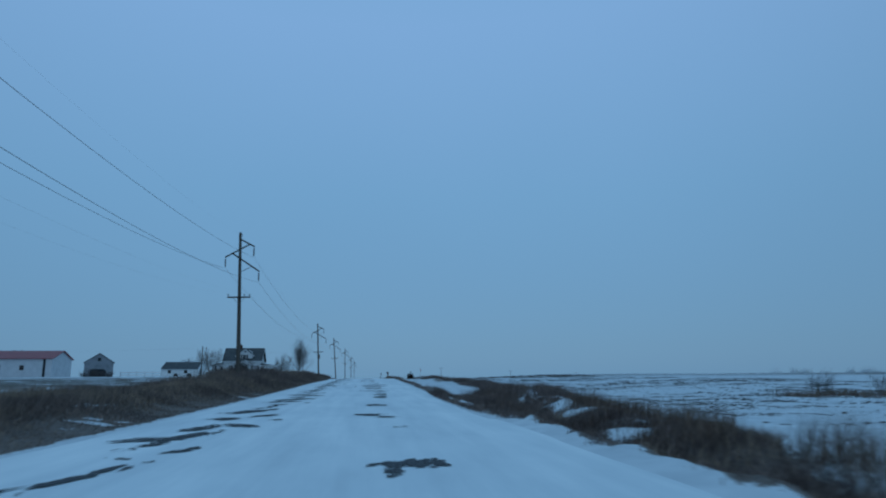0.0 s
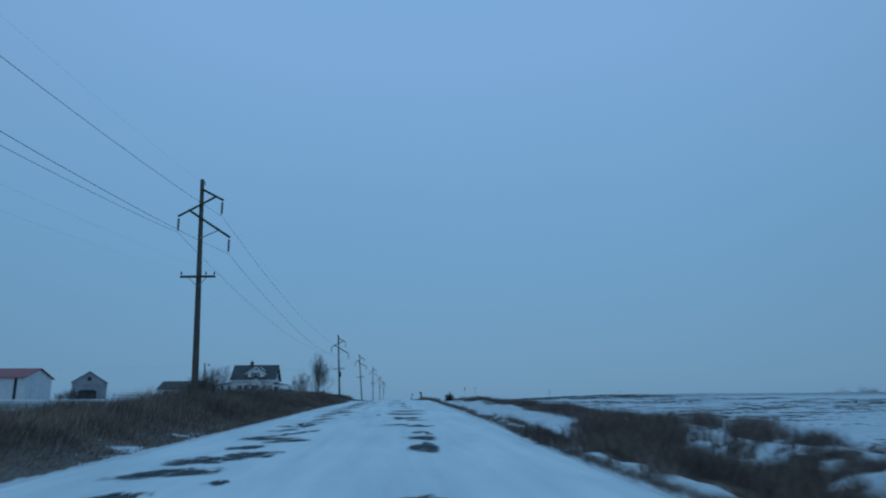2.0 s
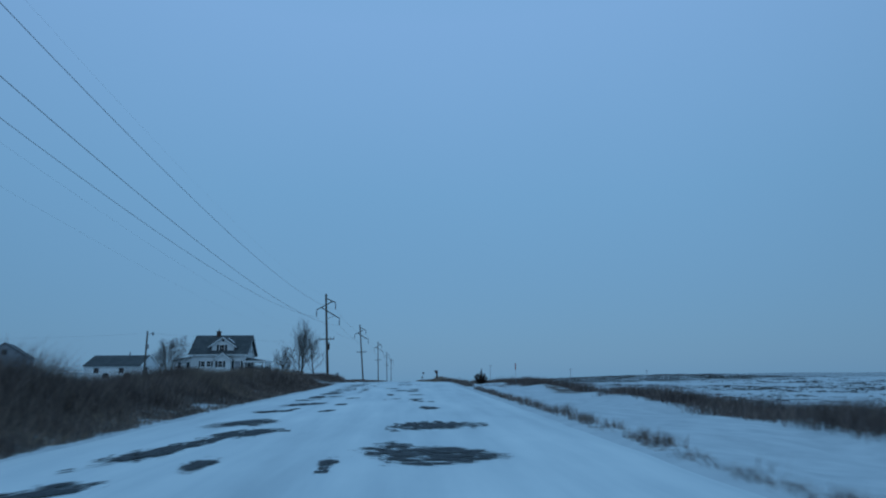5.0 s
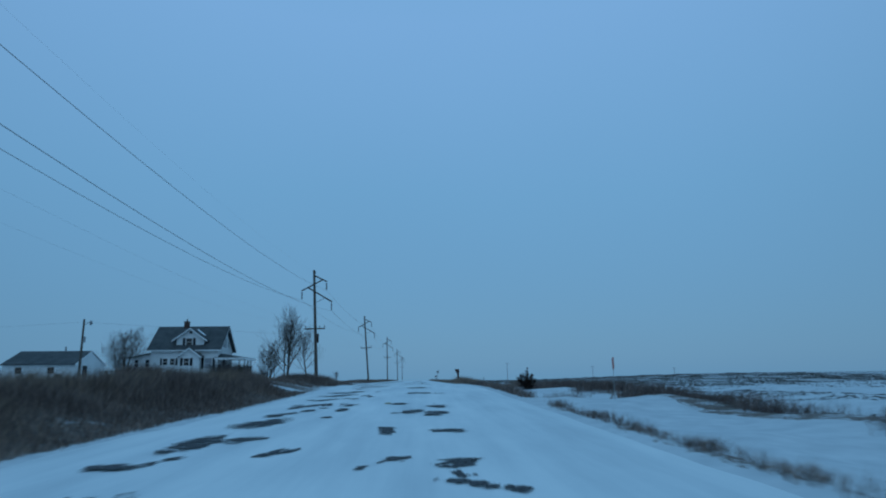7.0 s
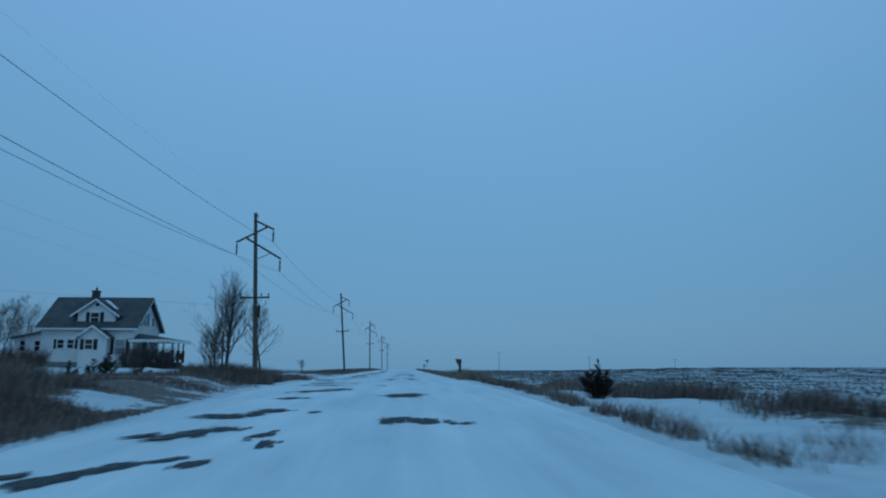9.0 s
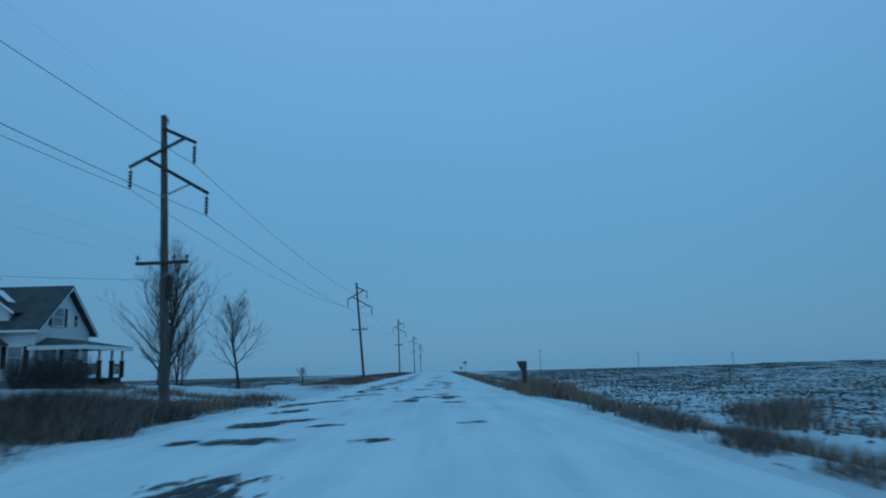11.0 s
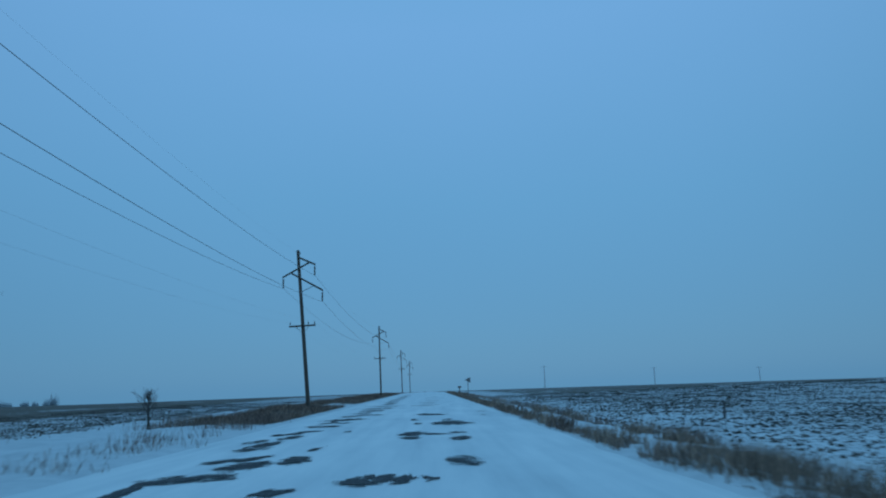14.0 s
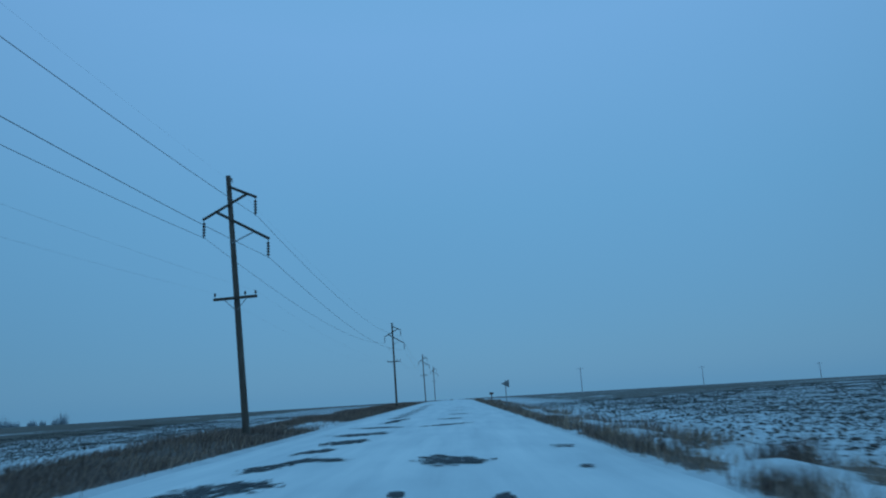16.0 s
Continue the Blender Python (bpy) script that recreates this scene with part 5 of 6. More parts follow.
def bare_tree(x, y, h, seed, label, spread=1.0, stems=1, r=0.14, fork=0.24, min_r=0.0045, turn=0, name="bare_tree", group="bare yard trees", limbs=17, lean0=0.02):
    """A leafless tree: one or more leaders with upswept limbs all the way up, ending in fine twigs."""
    z = float(land(x, y))
    t = thing(name, (x, y, z), label, "tree", group, turn)
    rng = random.Random(seed)
    fine = bmesh.new()
    for k in range(stems):
        bm = bmesh.new()
        a = 6.28 * k / max(1, stems) + rng.uniform(0, 1)
        lean = 0.0 if stems == 1 else rng.uniform(lean0, lean0 * 1.6 + 0.05)
        q = Vector((0.2 * math.cos(a), 0.2 * math.sin(a), -0.15)) if stems > 1 else Vector((0, 0, -0.15))
        d = Vector((lean * math.cos(a), lean * math.sin(a), 1)).normalized()
        rr = r * (1 if stems == 1 else 0.75)
        hh = h * (1 if k == 0 else rng.uniform(0.8, 0.97))
        n_ = 12
        line = [q]
        for i in range(n_):
            d = (d + Vector((rng.gauss(0, 0.035), rng.gauss(0, 0.035), 0.05))).normalized()
            line.append(line[-1] + d * hh / n_)
        for i in range(n_):
            ra, rb = rr * (1 - i / n_) ** 0.8 + 0.008, rr * (1 - (i + 1) / n_) ** 0.8 + 0.008
            rod(bm, line[i], line[i + 1], ra * (1.3 if i == 0 else 1), rb, 8, False)
        part("trunk", bm, M_BARK, t, smooth=True)
        az = rng.uniform(0, 6.28)
        m_ = limbs if stems == 1 else int(limbs * 0.62)
        for j in range(m_):
            f = fork + (0.94 - fork) * (j / m_) ** 0.85
            az += 2.4 + rng.uniform(-0.4, 0.4)
            if stems > 1 and math.cos(az - a) < -0.2:
                az += 3.14
            i = min(n_ - 1, int(f * n_))
            s = line[i].lerp(line[i + 1], f * n_ - i)
            rise = rng.uniform(0.75, 1.15) + 0.6 * f
            nd = Vector((math.cos(az), math.sin(az), rise / spread)).normalized()
            ln = hh * (0.46 * (1 - 0.72 * f) + 0.05) * rng.uniform(0.8, 1.15) * (0.75 + 0.25 * spread)
            arm = bmesh.new()
            grow(arm, fine, s, nd, ln, rr * 0.42 * (1 - 0.6 * f) + 0.006, 1, rng, spread, 0.75, min_r, 4)
            if arm.verts:
                part("limb", arm, M_BARK, t, smooth=True)
            else:
                arm.free()
    part("crown", fine, M_TWIG, t, "fine leafless twigs")
    return t


bare_tree(-14.3, 161.7, 6.2, 11, "leafless young tree with upswept limbs on snow", 1.05, 1, 0.105, 0.24, 0.0036, limbs=16)
bare_tree(-14.4, 148.4, 7.0, 23, "leafless tree with upswept limbs beside the power pole", 1.0, 1, 0.14, 0.15, 0.0034, limbs=24)
bare_tree(-14.75, 148.6, 6.0, 24, "slender leafless tree close behind a taller one", 0.75, 1, 0.075, 0.2, 0.0034, limbs=13)
bare_tree(-20.2, 166.0, 5.3, 13, "leafless small tree with many stems", 0.8, 3, 0.09, 0.10)
bare_tree(-17.4, 155.4, 4.2, 14, "leafless bushy tree beside the porch", 0.8, 2, 0.06, 0.10, limbs=10)
bare_tree(-31.6, 147.2, 5.2, 15, "leafless wide-crowned tree between garage and house", 1.5, 4, 0.075, 0.22, limbs=13, lean0=0.22)
bare_tree(-36.5, 160.0, 5.6, 16, "leafless tree behind the farmhouse", 1.1, 2, 0.11, 0.16)
bare_tree(-44.0, 176.0, 5.0, 17, "leafless tree behind the farm sheds", 1.2, 3, 0.08, 0.12)
bare_tree(-11.63, 171.7, 1.6, 18, "small bare sapling in roadside snow", 1.3, 1, 0.055, 0.50, 0.006, name="sapling", group="saplings", limbs=13)
bare_tree(-20.5, 153.5, 1.0, 19, "small bare sapling in the snowy yard", 1.0, 1, 0.022, 0.45, 0.004, name="sapling", group="saplings", limbs=7)


def shrub(x, y, h, w, seed, label, mat, stems=26, name="shrub", group="shrubs"):
    z = float(land(x, y))
    t = thing(name, (x, y, z), label, "shrub", group)
    rng = random.Random(seed)
    bm, fine = bmesh.new(), bmesh.new()
    for k in range(stems):
        a, rr = rng.uniform(0, 6.28), rng.uniform(0, 0.35) * w
        b_ = Vector((rr * math.cos(a), rr * math.sin(a), -0.05))
        d = Vector((0.6 * w / h * math.cos(a) * rng.uniform(0.2, 1), 0.6 * w / h * math.sin(a) * rng.uniform(0.2, 1), 1)).normalized()
        grow(bm, fine, b_, d, h * rng.uniform(0.5, 0.85), 0.012, 3, rng, 1.0, 0.5, 0.0035)
    bm.free()
    part("branchwork", fine, mat, t)
    return t


for i, (x, y, h, w_) in enumerate(((-11.3, 61.0, 1.2, 1.2), (-10.85, 61.3, 1.6, 0.8), (-10.45, 60.8, 1.4, 0.8), (-10.7, 59.6, 0.9, 1.1), (-12.3, 64.0, 1.0, 1.4))):
    shrub(x, y, h, w_, 40 + i, "leafless dark shrub at the foot of the power pole", M_TWIG, 70)
for i, (x, y, h, w_) in enumerate(((-29.6, 146.6, 1.5, 1.9), (-28.2, 146.4, 1.3, 1.7), (-31.2, 146.8, 1.4, 1.8))):
    shrub(x, y, h, w_, 50 + i, "russet leafless hedge shrub by the house", M_REDTWIG, 110)
for i, (x, y, h, w_) in enumerate(((-47.2, 123.0, 0.9, 1.5), (-45.8, 122.6, 1.2, 1.3), (-44.4, 122.2, 1.1, 1.5), (-43.0, 122.4, 0.9, 1.4))):
    shrub(x, y, h, w_, 95 + i, "low dark brush in the farm field", M_TWIG, 60)
for i, (x, y, h, w_) in enumerate(((-20.6, 148.2, 1.7, 1.7), (-21.9, 148.3, 1.5, 1.5), (-19.2, 148.4, 1.5, 1.6))):
    shrub(x, y, h, w_, 60 + i, "dense dark leafless shrub in front of the porch", M_TWIG, 130)


def conifer(x, y, h, r, seed, label, mat, name="evergreen_bush", spires=4, ragged=0.3):
    """A bushy evergreen of several spires, each a leader with upswept sprays of needles."""
    z = float(land(x, y))
    t = thing(name, (x, y, z), label, "evergreen", "evergreens")
    rng = random.Random(seed)
    bm = bmesh.new()
    vs, fs = [], []
    for n_ in range(spires):
        az = 2.4 * n_ + rng.uniform(-0.4, 0.4)
        off = 0.0 if n_ == 0 else r * rng.uniform(0.4, 0.95)
        hh = h * (1 if n_ == 0 else rng.uniform(0.38, 0.72))
        foot = Vector((0.35 * off * math.cos(az), 0.35 * off * math.sin(az), -0.08))
        top = Vector((off * math.cos(az), off * math.sin(az), hh))
        rod(bm, foot, top, 0.022 * h, 0.006, 5)
        rad0 = r * (0.55 if spires > 1 else 1.0)
        for k in range(int(44 * max(0.4, hh / 1.2))):
            f = rng.random() ** 1.1
            root = foot.lerp(top, 0.06 + 0.94 * f)
            rad = rad0 * (1 - 0.88 * f) * rng.uniform(1 - ragged, 1 + ragged)
            a = rng.uniform(0, 6.2832)
            tip = root + Vector((rad * math.cos(a), rad * math.sin(a), rad * rng.uniform(0.3, 1.1) + 0.03 * h))
            for s in range(22):
                c = root.lerp(tip, (s + rng.random()) / 22)
                dr = ((tip - root).normalized() + Vector((rng.gauss(0, 0.6), rng.gauss(0, 0.6), rng.gauss(0.2, 0.5)))).normalized() * rng.uniform(0.05, 0.10)
                sd = dr.cross(Vector((rng.gauss(0, 1), rng.gauss(0, 1), rng.gauss(0, 1)))).normalized() * 0.014
                m_ = len(vs)
                vs += [c - sd, c + sd, c + dr]
                fs.append((m_, m_ + 1, m_ + 2))
    part("trunk", bm, M_BARK, t)
    ob = from_arrays("foliage", [tuple(v) for v in vs], fs, mat)
    ob.parent = t
    return t


conifer(7.2, 117.5, 1.45, 0.74, 71, "small dark cedar bush on the snowy ditch edge", M_CEDAR, spires=11, ragged=0.55)
conifer(-15.7, 125.0, 0.75, 0.38, 73, "dwarf dark evergreen in the snowy front yard", M_NEEDLE)
conifer(-13.0, 122.6, 1.0, 0.65, 74, "rounded dark evergreen in the front yard", M_NEEDLE, ragged=0.25)
conifer(-16.0, 128.2, 0.85, 0.8, 75, "low dark evergreen bush in the front yard", M_NEEDLE, ragged=0.3)
conifer(-14.6, 131.0, 0.75, 0.65, 76, "low dark evergreen bush in the front yard", M_NEEDLE, ragged=0.3)
conifer(-23.6, 148.0, 0.8, 0.7, 77, "low dark evergreen by the foundation", M_NEEDLE, ragged=0.3)
shrub(-10.6, 119.4, 0.8, 0.5, 78, "small twiggy shrub in the yard snow", M_TWIG, 20)


# ---- roadside things ----
def mailbox(x, y):
    z = float(land(x, y))
    t = thing("mailbox", (x, y, z), "large weathered brown plastic mailbox on a one-piece post", "mailbox")
    top, low = 1.475 - z, 1.13 - z

    def taper(m):
        # the box narrows downwards onto its post
        for v in m.verts:
            v.co.x = 0.2 - (0.2 - v.co.x) * (0.70 + 0.30 * min(1.0, max(0.0, (v.co.z - low) / (top - low))))
        return m
    bm = bmesh.new()
    prof = []
    n_ = 8
    hw = 0.15
    for i in range(n_ + 1):
        a = math.pi * i / n_
        prof.append((hw * math.cos(a), top - 0.10 + 0.10 * math.sin(a)))
    prof += [(-hw, low + 0.02), (-hw + 0.03, low), (hw - 0.03, low), (hw, low + 0.02)]
    prism(bm, prof, "x", -0.22, 0.22)
    bmesh.ops.bevel(bm, geom=list(bm.edges), offset=0.006, segments=1, affect="EDGES")
    part("box", taper(bm), M_MAILBOX, t, "arched brown mailbox body")
    bm = bmesh.new()
    prism(bm, [(p_[0] * 1.04, top + (p_[1] - top) * 0.98 + 0.004) for p_ in prof], "x", -0.25, -0.222)
    front = part("door", taper(bm), M_MAILBOX, t, "closed front flap")
    bm = bmesh.new()
    rod(bm, (-0.252, 0, top - 0.08), (-0.275, 0, top - 0.08), 0.02, 0.02, 8)
    part("knob", taper(bm), M_STEEL, front)
    bm = bmesh.new()
    prism(bm, [(-0.13, low - 0.004), (0.20, low - 0.004), (0.20, low - 0.12), (0.19, -0.2), (0.0, -0.2), (0.02, low - 0.20), (-0.02, low - 0.09), (-0.07, low - 0.04)], "y", -0.085, 0.085)
    bmesh.ops.bevel(bm, geom=list(bm.edges), offset=0.012, segments=1, affect="EDGES")
    part("post", bm, M_MAILBOX, t, "tapered square post")
    bm = bmesh.new()
    box(bm, (-0.05, -0.162, low + 0.2), (0.02, -0.152, low + 0.34), 0.004)
    part("flag", bm, surface("faded_red_flag", (0.10, 0.03, 0.03), (0.16, 0.05, 0.045), 5, 30, 0.5), t, "faded red flag folded down")
    return t


mailbox(4.06, 144.75)


def marker_post(x, y, h, mat_top, label, r=0.045, split=0.55):
    z = float(land(x, y))
    t = thing("marker_post", (x, y, z), label, "marker post", "roadside markers")
    bm = bmesh.new()
    rod(bm, (0, 0, -0.2), (0, 0, h * split), r * 0.32, r * 0.32, 8)
    part("shaft", bm, M_WHITEPOST, t, "whitish lower shaft")
    bm = bmesh.new()
    lathe(bm, [(r, h * split), (r, h - 0.05), (r * 0.8, h - 0.01), (r * 0.4, h)], 8)
    part("cap", bm, mat_top, t, "coloured upper sleeve")
    return t


marker_post(7.3, 97.3, 1.22 - float(land(7.3, 97.3)), M_ORANGE, "orange and white cable marker post in the ditch snow", 0.034, 0.72)
marker_post(8.6, 163.2, 0.68 - float(land(8.6, 163.2)), surface("dark_stake_paint", (0.03, 0.025, 0.026), (0.075, 0.06, 0.06), 5, 30, 0.7), "thin marker stake with a dark top at the field edge", 0.036, 0.48)

# road sign far along the verge, seen from behind and edge
sg = thing("road_sign", (4.1, 219.0, float(land(4.1, 219.0))), "small triangular metal sign on a steel post", "road sign")
bm = bmesh.new()
box(bm, (-0.03, -0.03, -0.3), (0.03, 0.03, 2.2))
part("post", bm, M_SIGNBACK, sg)
bm = bmesh.new()
prism(bm, [(-0.36, 1.95), (0.28, 2.26), (0.28, 1.64)], "y", -0.055, -0.035)
part("sign_plate", bm, M_SIGNBACK, sg, "bare metal sign plate")
sg2 = thing("mailbox", (4.7, 255.0, float(land(4.7, 255.0))), "distant mailbox on a post at the verge", "mailbox")
bm = bmesh.new()
box(bm, (-0.06, -0.06, -0.2), (0.06, 0.06, 1.0), 0.01)
part("post", bm, M_MAILBOX, sg2)
bm = bmesh.new()
prism(bm, [(0.13, 1.0), (0.13, 1.2), (0.08, 1.28), (-0.08, 1.28), (-0.13, 1.2), (-0.13, 1.0)], "x", -0.26, 0.26)
part("box", bm, M_MAILBOX, sg2)


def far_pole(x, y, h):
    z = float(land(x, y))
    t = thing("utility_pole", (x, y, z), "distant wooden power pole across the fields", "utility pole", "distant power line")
    # shaft and arm are coloured pale to stand for haze
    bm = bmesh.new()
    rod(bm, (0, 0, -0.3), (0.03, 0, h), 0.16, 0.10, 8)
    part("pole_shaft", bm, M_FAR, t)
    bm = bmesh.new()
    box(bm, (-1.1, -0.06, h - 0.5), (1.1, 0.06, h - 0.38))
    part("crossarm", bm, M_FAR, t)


for x, y, h in ((41.5, 395.0, 8.3), (81.5, 395.0, 6.6), (120.0, 395.0, 5.5)):
    far_pole(x, y, h)


# ---- verge grass, weeds and clods ----
def stalks(name, count, xr, yr, want, height, lean, width, mat, seed, label):
    """Dry stalks as tapered bent blades rooted in the ground, where want(x, y) allows."""
    k = np.random.RandomState(seed)
    x, y = k.uniform(*xr, count), k.uniform(*yr, count)
    keep = k.uniform(0, 1, count) < want(x, y)
    x, y = x[keep], y[keep]
    n_ = len(x)
    z = land(x, y) - 0.02
    h = height(x, y) * k.uniform(0.45, 1.15, n_)
    a = k.uniform(0, 2 * np.pi, n_)
    wnd = 0.25
    lx, ly = h * lean * (k.normal(0, 0.6, n_) + wnd), h * lean * k.normal(0, 0.6, n_)
    wx, wy = width * np.cos(a), width * np.sin(a)
    ww = k.uniform(0.5, 1.2, n_)
    wx, wy = wx * ww, wy * ww
    mx, my, mz = x + lx * 0.3, y + ly * 0.3, z + h * 0.55
    v = np.empty((n_, 5, 3))
    v[:, 0] = np.stack([x - wx, y - wy, z], 1)
    v[:, 1] = np.stack([x + wx, y + wy, z], 1)
    v[:, 2] = np.stack([mx + wx * 0.8, my + wy * 0.8, mz], 1)
    v[:, 3] = np.stack([mx - wx * 0.8, my - wy * 0.8, mz], 1)
    v[:, 4] = np.stack([x + lx, y + ly, z + h], 1)
    me = bpy.data.meshes.new(name)
    me.vertices.add(n_ * 5)
    me.vertices.foreach_set("co", v.reshape(-1).astype(np.float32))
    b_ = np.arange(n_) * 5
    loops = np.stack([b_, b_ + 1, b_ + 2, b_ + 3, b_ + 3, b_ + 2, b_ + 4], 1).reshape(-1)
    me.loops.add(n_ * 7)
    me.loops.foreach_set("vertex_index", loops.astype(np.int32))
    me.polygons.add(n_ * 2)
    st = np.stack([np.arange(n_) * 7, np.arange(n_) * 7 + 4], 1).reshape(-1)
    me.polygons.foreach_set("loop_start", st.astype(np.int32))
    me.polygons.foreach_set("loop_total", np.tile([4, 3], n_).astype(np.int32))
    me.update(calc_edges=True)
    me.materials.append(mat)
    return tagged(new(name, me), label, "dry grass", kind="stuff")


def clump(x, y, s, seed, lo, hi):
    return sstep(lo, hi, wobble(x, y, s, seed))


# tall weeds on the left bank
stalks("bank_weeds", 400000, (-15.0, -5.6), (-4.0, 131.0),
       lambda x, y: sstep(-0.05, 0.12, edge_l(y) - x) * (1 - sstep(5.0, 8.0, edge_l(y) - x)) * (0.55 + 0.45 * clump(x, y, 1.0, 31, -0.7, 0.1)) * (1 - 0.95 * bank_end(x, y)) * (1 - 0.93 * bank_snow(x, y)),
       lambda x, y: (0.22 + 0.10 * sstep(50, 60, y) + 1.02 * sstep(0.5, 3.0, edge_l(y) - x)) * (0.74 + 0.26 * wobble(x, y, 0.8, 32) + 0.20 * wobble(x, y, 2.2, 97)) * (1 - 0.75 * bank_end(x, y)) * (0.42 + 0.58 * sstep(36, 60, y)) * (1 - 0.30 * sstep(64, 80, y)), 0.50, 0.009, M_WEED, 1, "tall dead brown weeds along the road bank")
stalks("bank_straw", 150000, (-14.5, -5.6), (-4.0, 131.0),
       lambda x, y: sstep(-0.05, 0.2, edge_l(y) - x) * (1 - sstep(5.5, 8.0, edge_l(y) - x)) * clump(x, y, 0.7, 33, -0.2, 0.5) * (1 - 0.9 * bank_end(x, y)) * (1 - 0.93 * bank_snow(x, y)),
       lambda x, y: (0.18 + 1.12 * sstep(0.6, 3.4, edge_l(y) - x)) * (1 - 0.7 * bank_end(x, y)) * (0.42 + 0.58 * sstep(36, 60, y)) * (1 - 0.30 * sstep(64, 80, y)), 0.5, 0.007, M_STRAW, 2, "pale straw grass among dead weeds")
stalks("yard_edge_weeds", 110000, (-15.0, -6.2), (104.0, 144.0),
       lambda x, y: np.maximum(sstep(0.3, 1.2, edge_l(y) - x) * (1 - sstep(5.0, 8.0, edge_l(y) - x)) * 0.75 * clump(x, y, 0.9, 34, -0.2, 0.4) * (1 - sstep(138, 143, y)), yard_brush(x, y)),
       lambda x, y: 0.20 + 0.08 * wobble(x, y, 0.8, 35) + (0.24 + 0.36 * sstep(124, 127, y)) * yard_brush(x, y), 0.55, 0.010, M_WEED, 3, "dark brown brush along the snowy yard edge")
stalks("yard_tufts", 14000, (-13.0, -6.2), (142.0, 178.0),
       lambda x, y: np.maximum(0.5 * clump(x, y, 1.2, 36, 0.55, 0.9), sstep(0.2, 0.6, edge_l(y) - x) * (1 - sstep(1.6, 2.6, edge_l(y) - x)) * sstep(156, 162, y) * clump(x, y, 1.5, 64, -0.1, 0.4)), lambda x, y: 0.26 + 0.16 * sstep(158, 163, y) + 0 * x, 0.5, 0.008, M_WEED, 4, "sparse grass tufts poking through yard snow")
stalks("far_verge_grass", 80000, (-13.5, -6.2), (166.0, 300.0),
       lambda x, y: sstep(0.0, 0.5, edge_l(y) - x) * (1 - sstep(3.6, 6.6, edge_l(y) - x)) * (0.45 + 0.55 * clump(x, y, 0.6, 37, -0.6, 0.2)) * sstep(170, 176, y) * (1 - 0.92 * np.exp(-((y - 204) / 6) ** 4) * (1 - sstep(1.8, 2.6, edge_l(y) - x))),
       lambda x, y: 0.27 + 0.10 * wobble(x, y, 0.6, 38), 0.7, 0.011, M_WEED, 5, "brown grass on the road verge")
stalks("far_verge_straw", 60000, (-13.5, -6.2), (166.0, 300.0),
       lambda x, y: sstep(0.0, 0.5, edge_l(y) - x) * (1 - sstep(3.6, 6.6, edge_l(y) - x)) * (0.45 + 0.55 * clump(x, y, 0.6, 117, -0.3, 0.3)) * sstep(170, 176, y) * (1 - 0.92 * np.exp(-((y - 204) / 6) ** 4) * (1 - sstep(1.8, 2.6, edge_l(y) - x))),
       lambda x, y: 0.27 + 0.10 * wobble(x, y, 0.6, 38), 0.7, 0.011, M_STRAW, 25, "pale straw on the road verge")


stalks("pole_straw", 26000, (-13.5, -6.2), (130.0, 147.0),
       lambda x, y: (1 - sstep(0.6, 1.25, np.hypot((x + 9.6) / 2.2, (y - 136.2) / 3.4) + 0.15 * wobble(x, y, 1.6, 100))) * (0.3 + 0.7 * clump(x, y, 1.4, 101, -0.4, 0.2)),
       lambda x, y: 0.36 + 0.14 * wobble(x, y, 1.2, 102), 0.5, 0.008, M_STRAW, 18, "pale straw grass round the power pole by the drive")


def near_line(x, y, a, b_, w_):
    """1 along the line from a to b_, falling off to 0 at the breadth w_."""
    dx, dy = b_[0] - a[0], b_[1] - a[1]
    t = np.clip(((x - a[0]) * dx + (y - a[1]) * dy) / (dx * dx + dy * dy), 0, 1)
    return 1 - sstep(0.45 * w_, w_, np.hypot(x - a[0] - t * dx, y - a[1] - t * dy))


stalks("drive_edge_weeds", 42000, (-20.0, -6.3), (134.0, 154.0),
       lambda x, y: np.maximum(near_line(x, y, (-7.4, 142.0), (-18.0, 150.0), 1.6), np.maximum(0.8 * near_line(x, y, (-6.8, 138.6), (-10.5, 136.8), 1.3), 0.7 * near_line(x, y, (-6.5, 130.0), (-6.7, 142.0), 1.1) * clump(x, y, 1.4, 65, -0.1, 0.4))) * (0.25 + 0.75 * clump(x, y, 1.1, 39, -0.4, 0.3)),
       lambda x, y: 0.34 + 0.14 * wobble(x, y, 0.9, 40), 0.55, 0.010, M_WEED, 14, "brown weeds along the snowy driveway edge")
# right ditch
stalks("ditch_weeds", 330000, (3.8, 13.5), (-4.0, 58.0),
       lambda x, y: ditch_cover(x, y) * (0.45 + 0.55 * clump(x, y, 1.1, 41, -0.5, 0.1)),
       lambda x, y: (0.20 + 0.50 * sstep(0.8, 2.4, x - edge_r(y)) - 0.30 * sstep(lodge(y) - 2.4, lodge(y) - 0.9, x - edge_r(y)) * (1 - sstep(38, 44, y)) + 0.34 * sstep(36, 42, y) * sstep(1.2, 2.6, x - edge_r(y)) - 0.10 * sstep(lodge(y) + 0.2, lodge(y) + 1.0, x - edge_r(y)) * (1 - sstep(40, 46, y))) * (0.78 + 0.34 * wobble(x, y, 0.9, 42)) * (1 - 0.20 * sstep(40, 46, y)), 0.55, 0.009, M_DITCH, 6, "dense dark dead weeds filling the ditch")
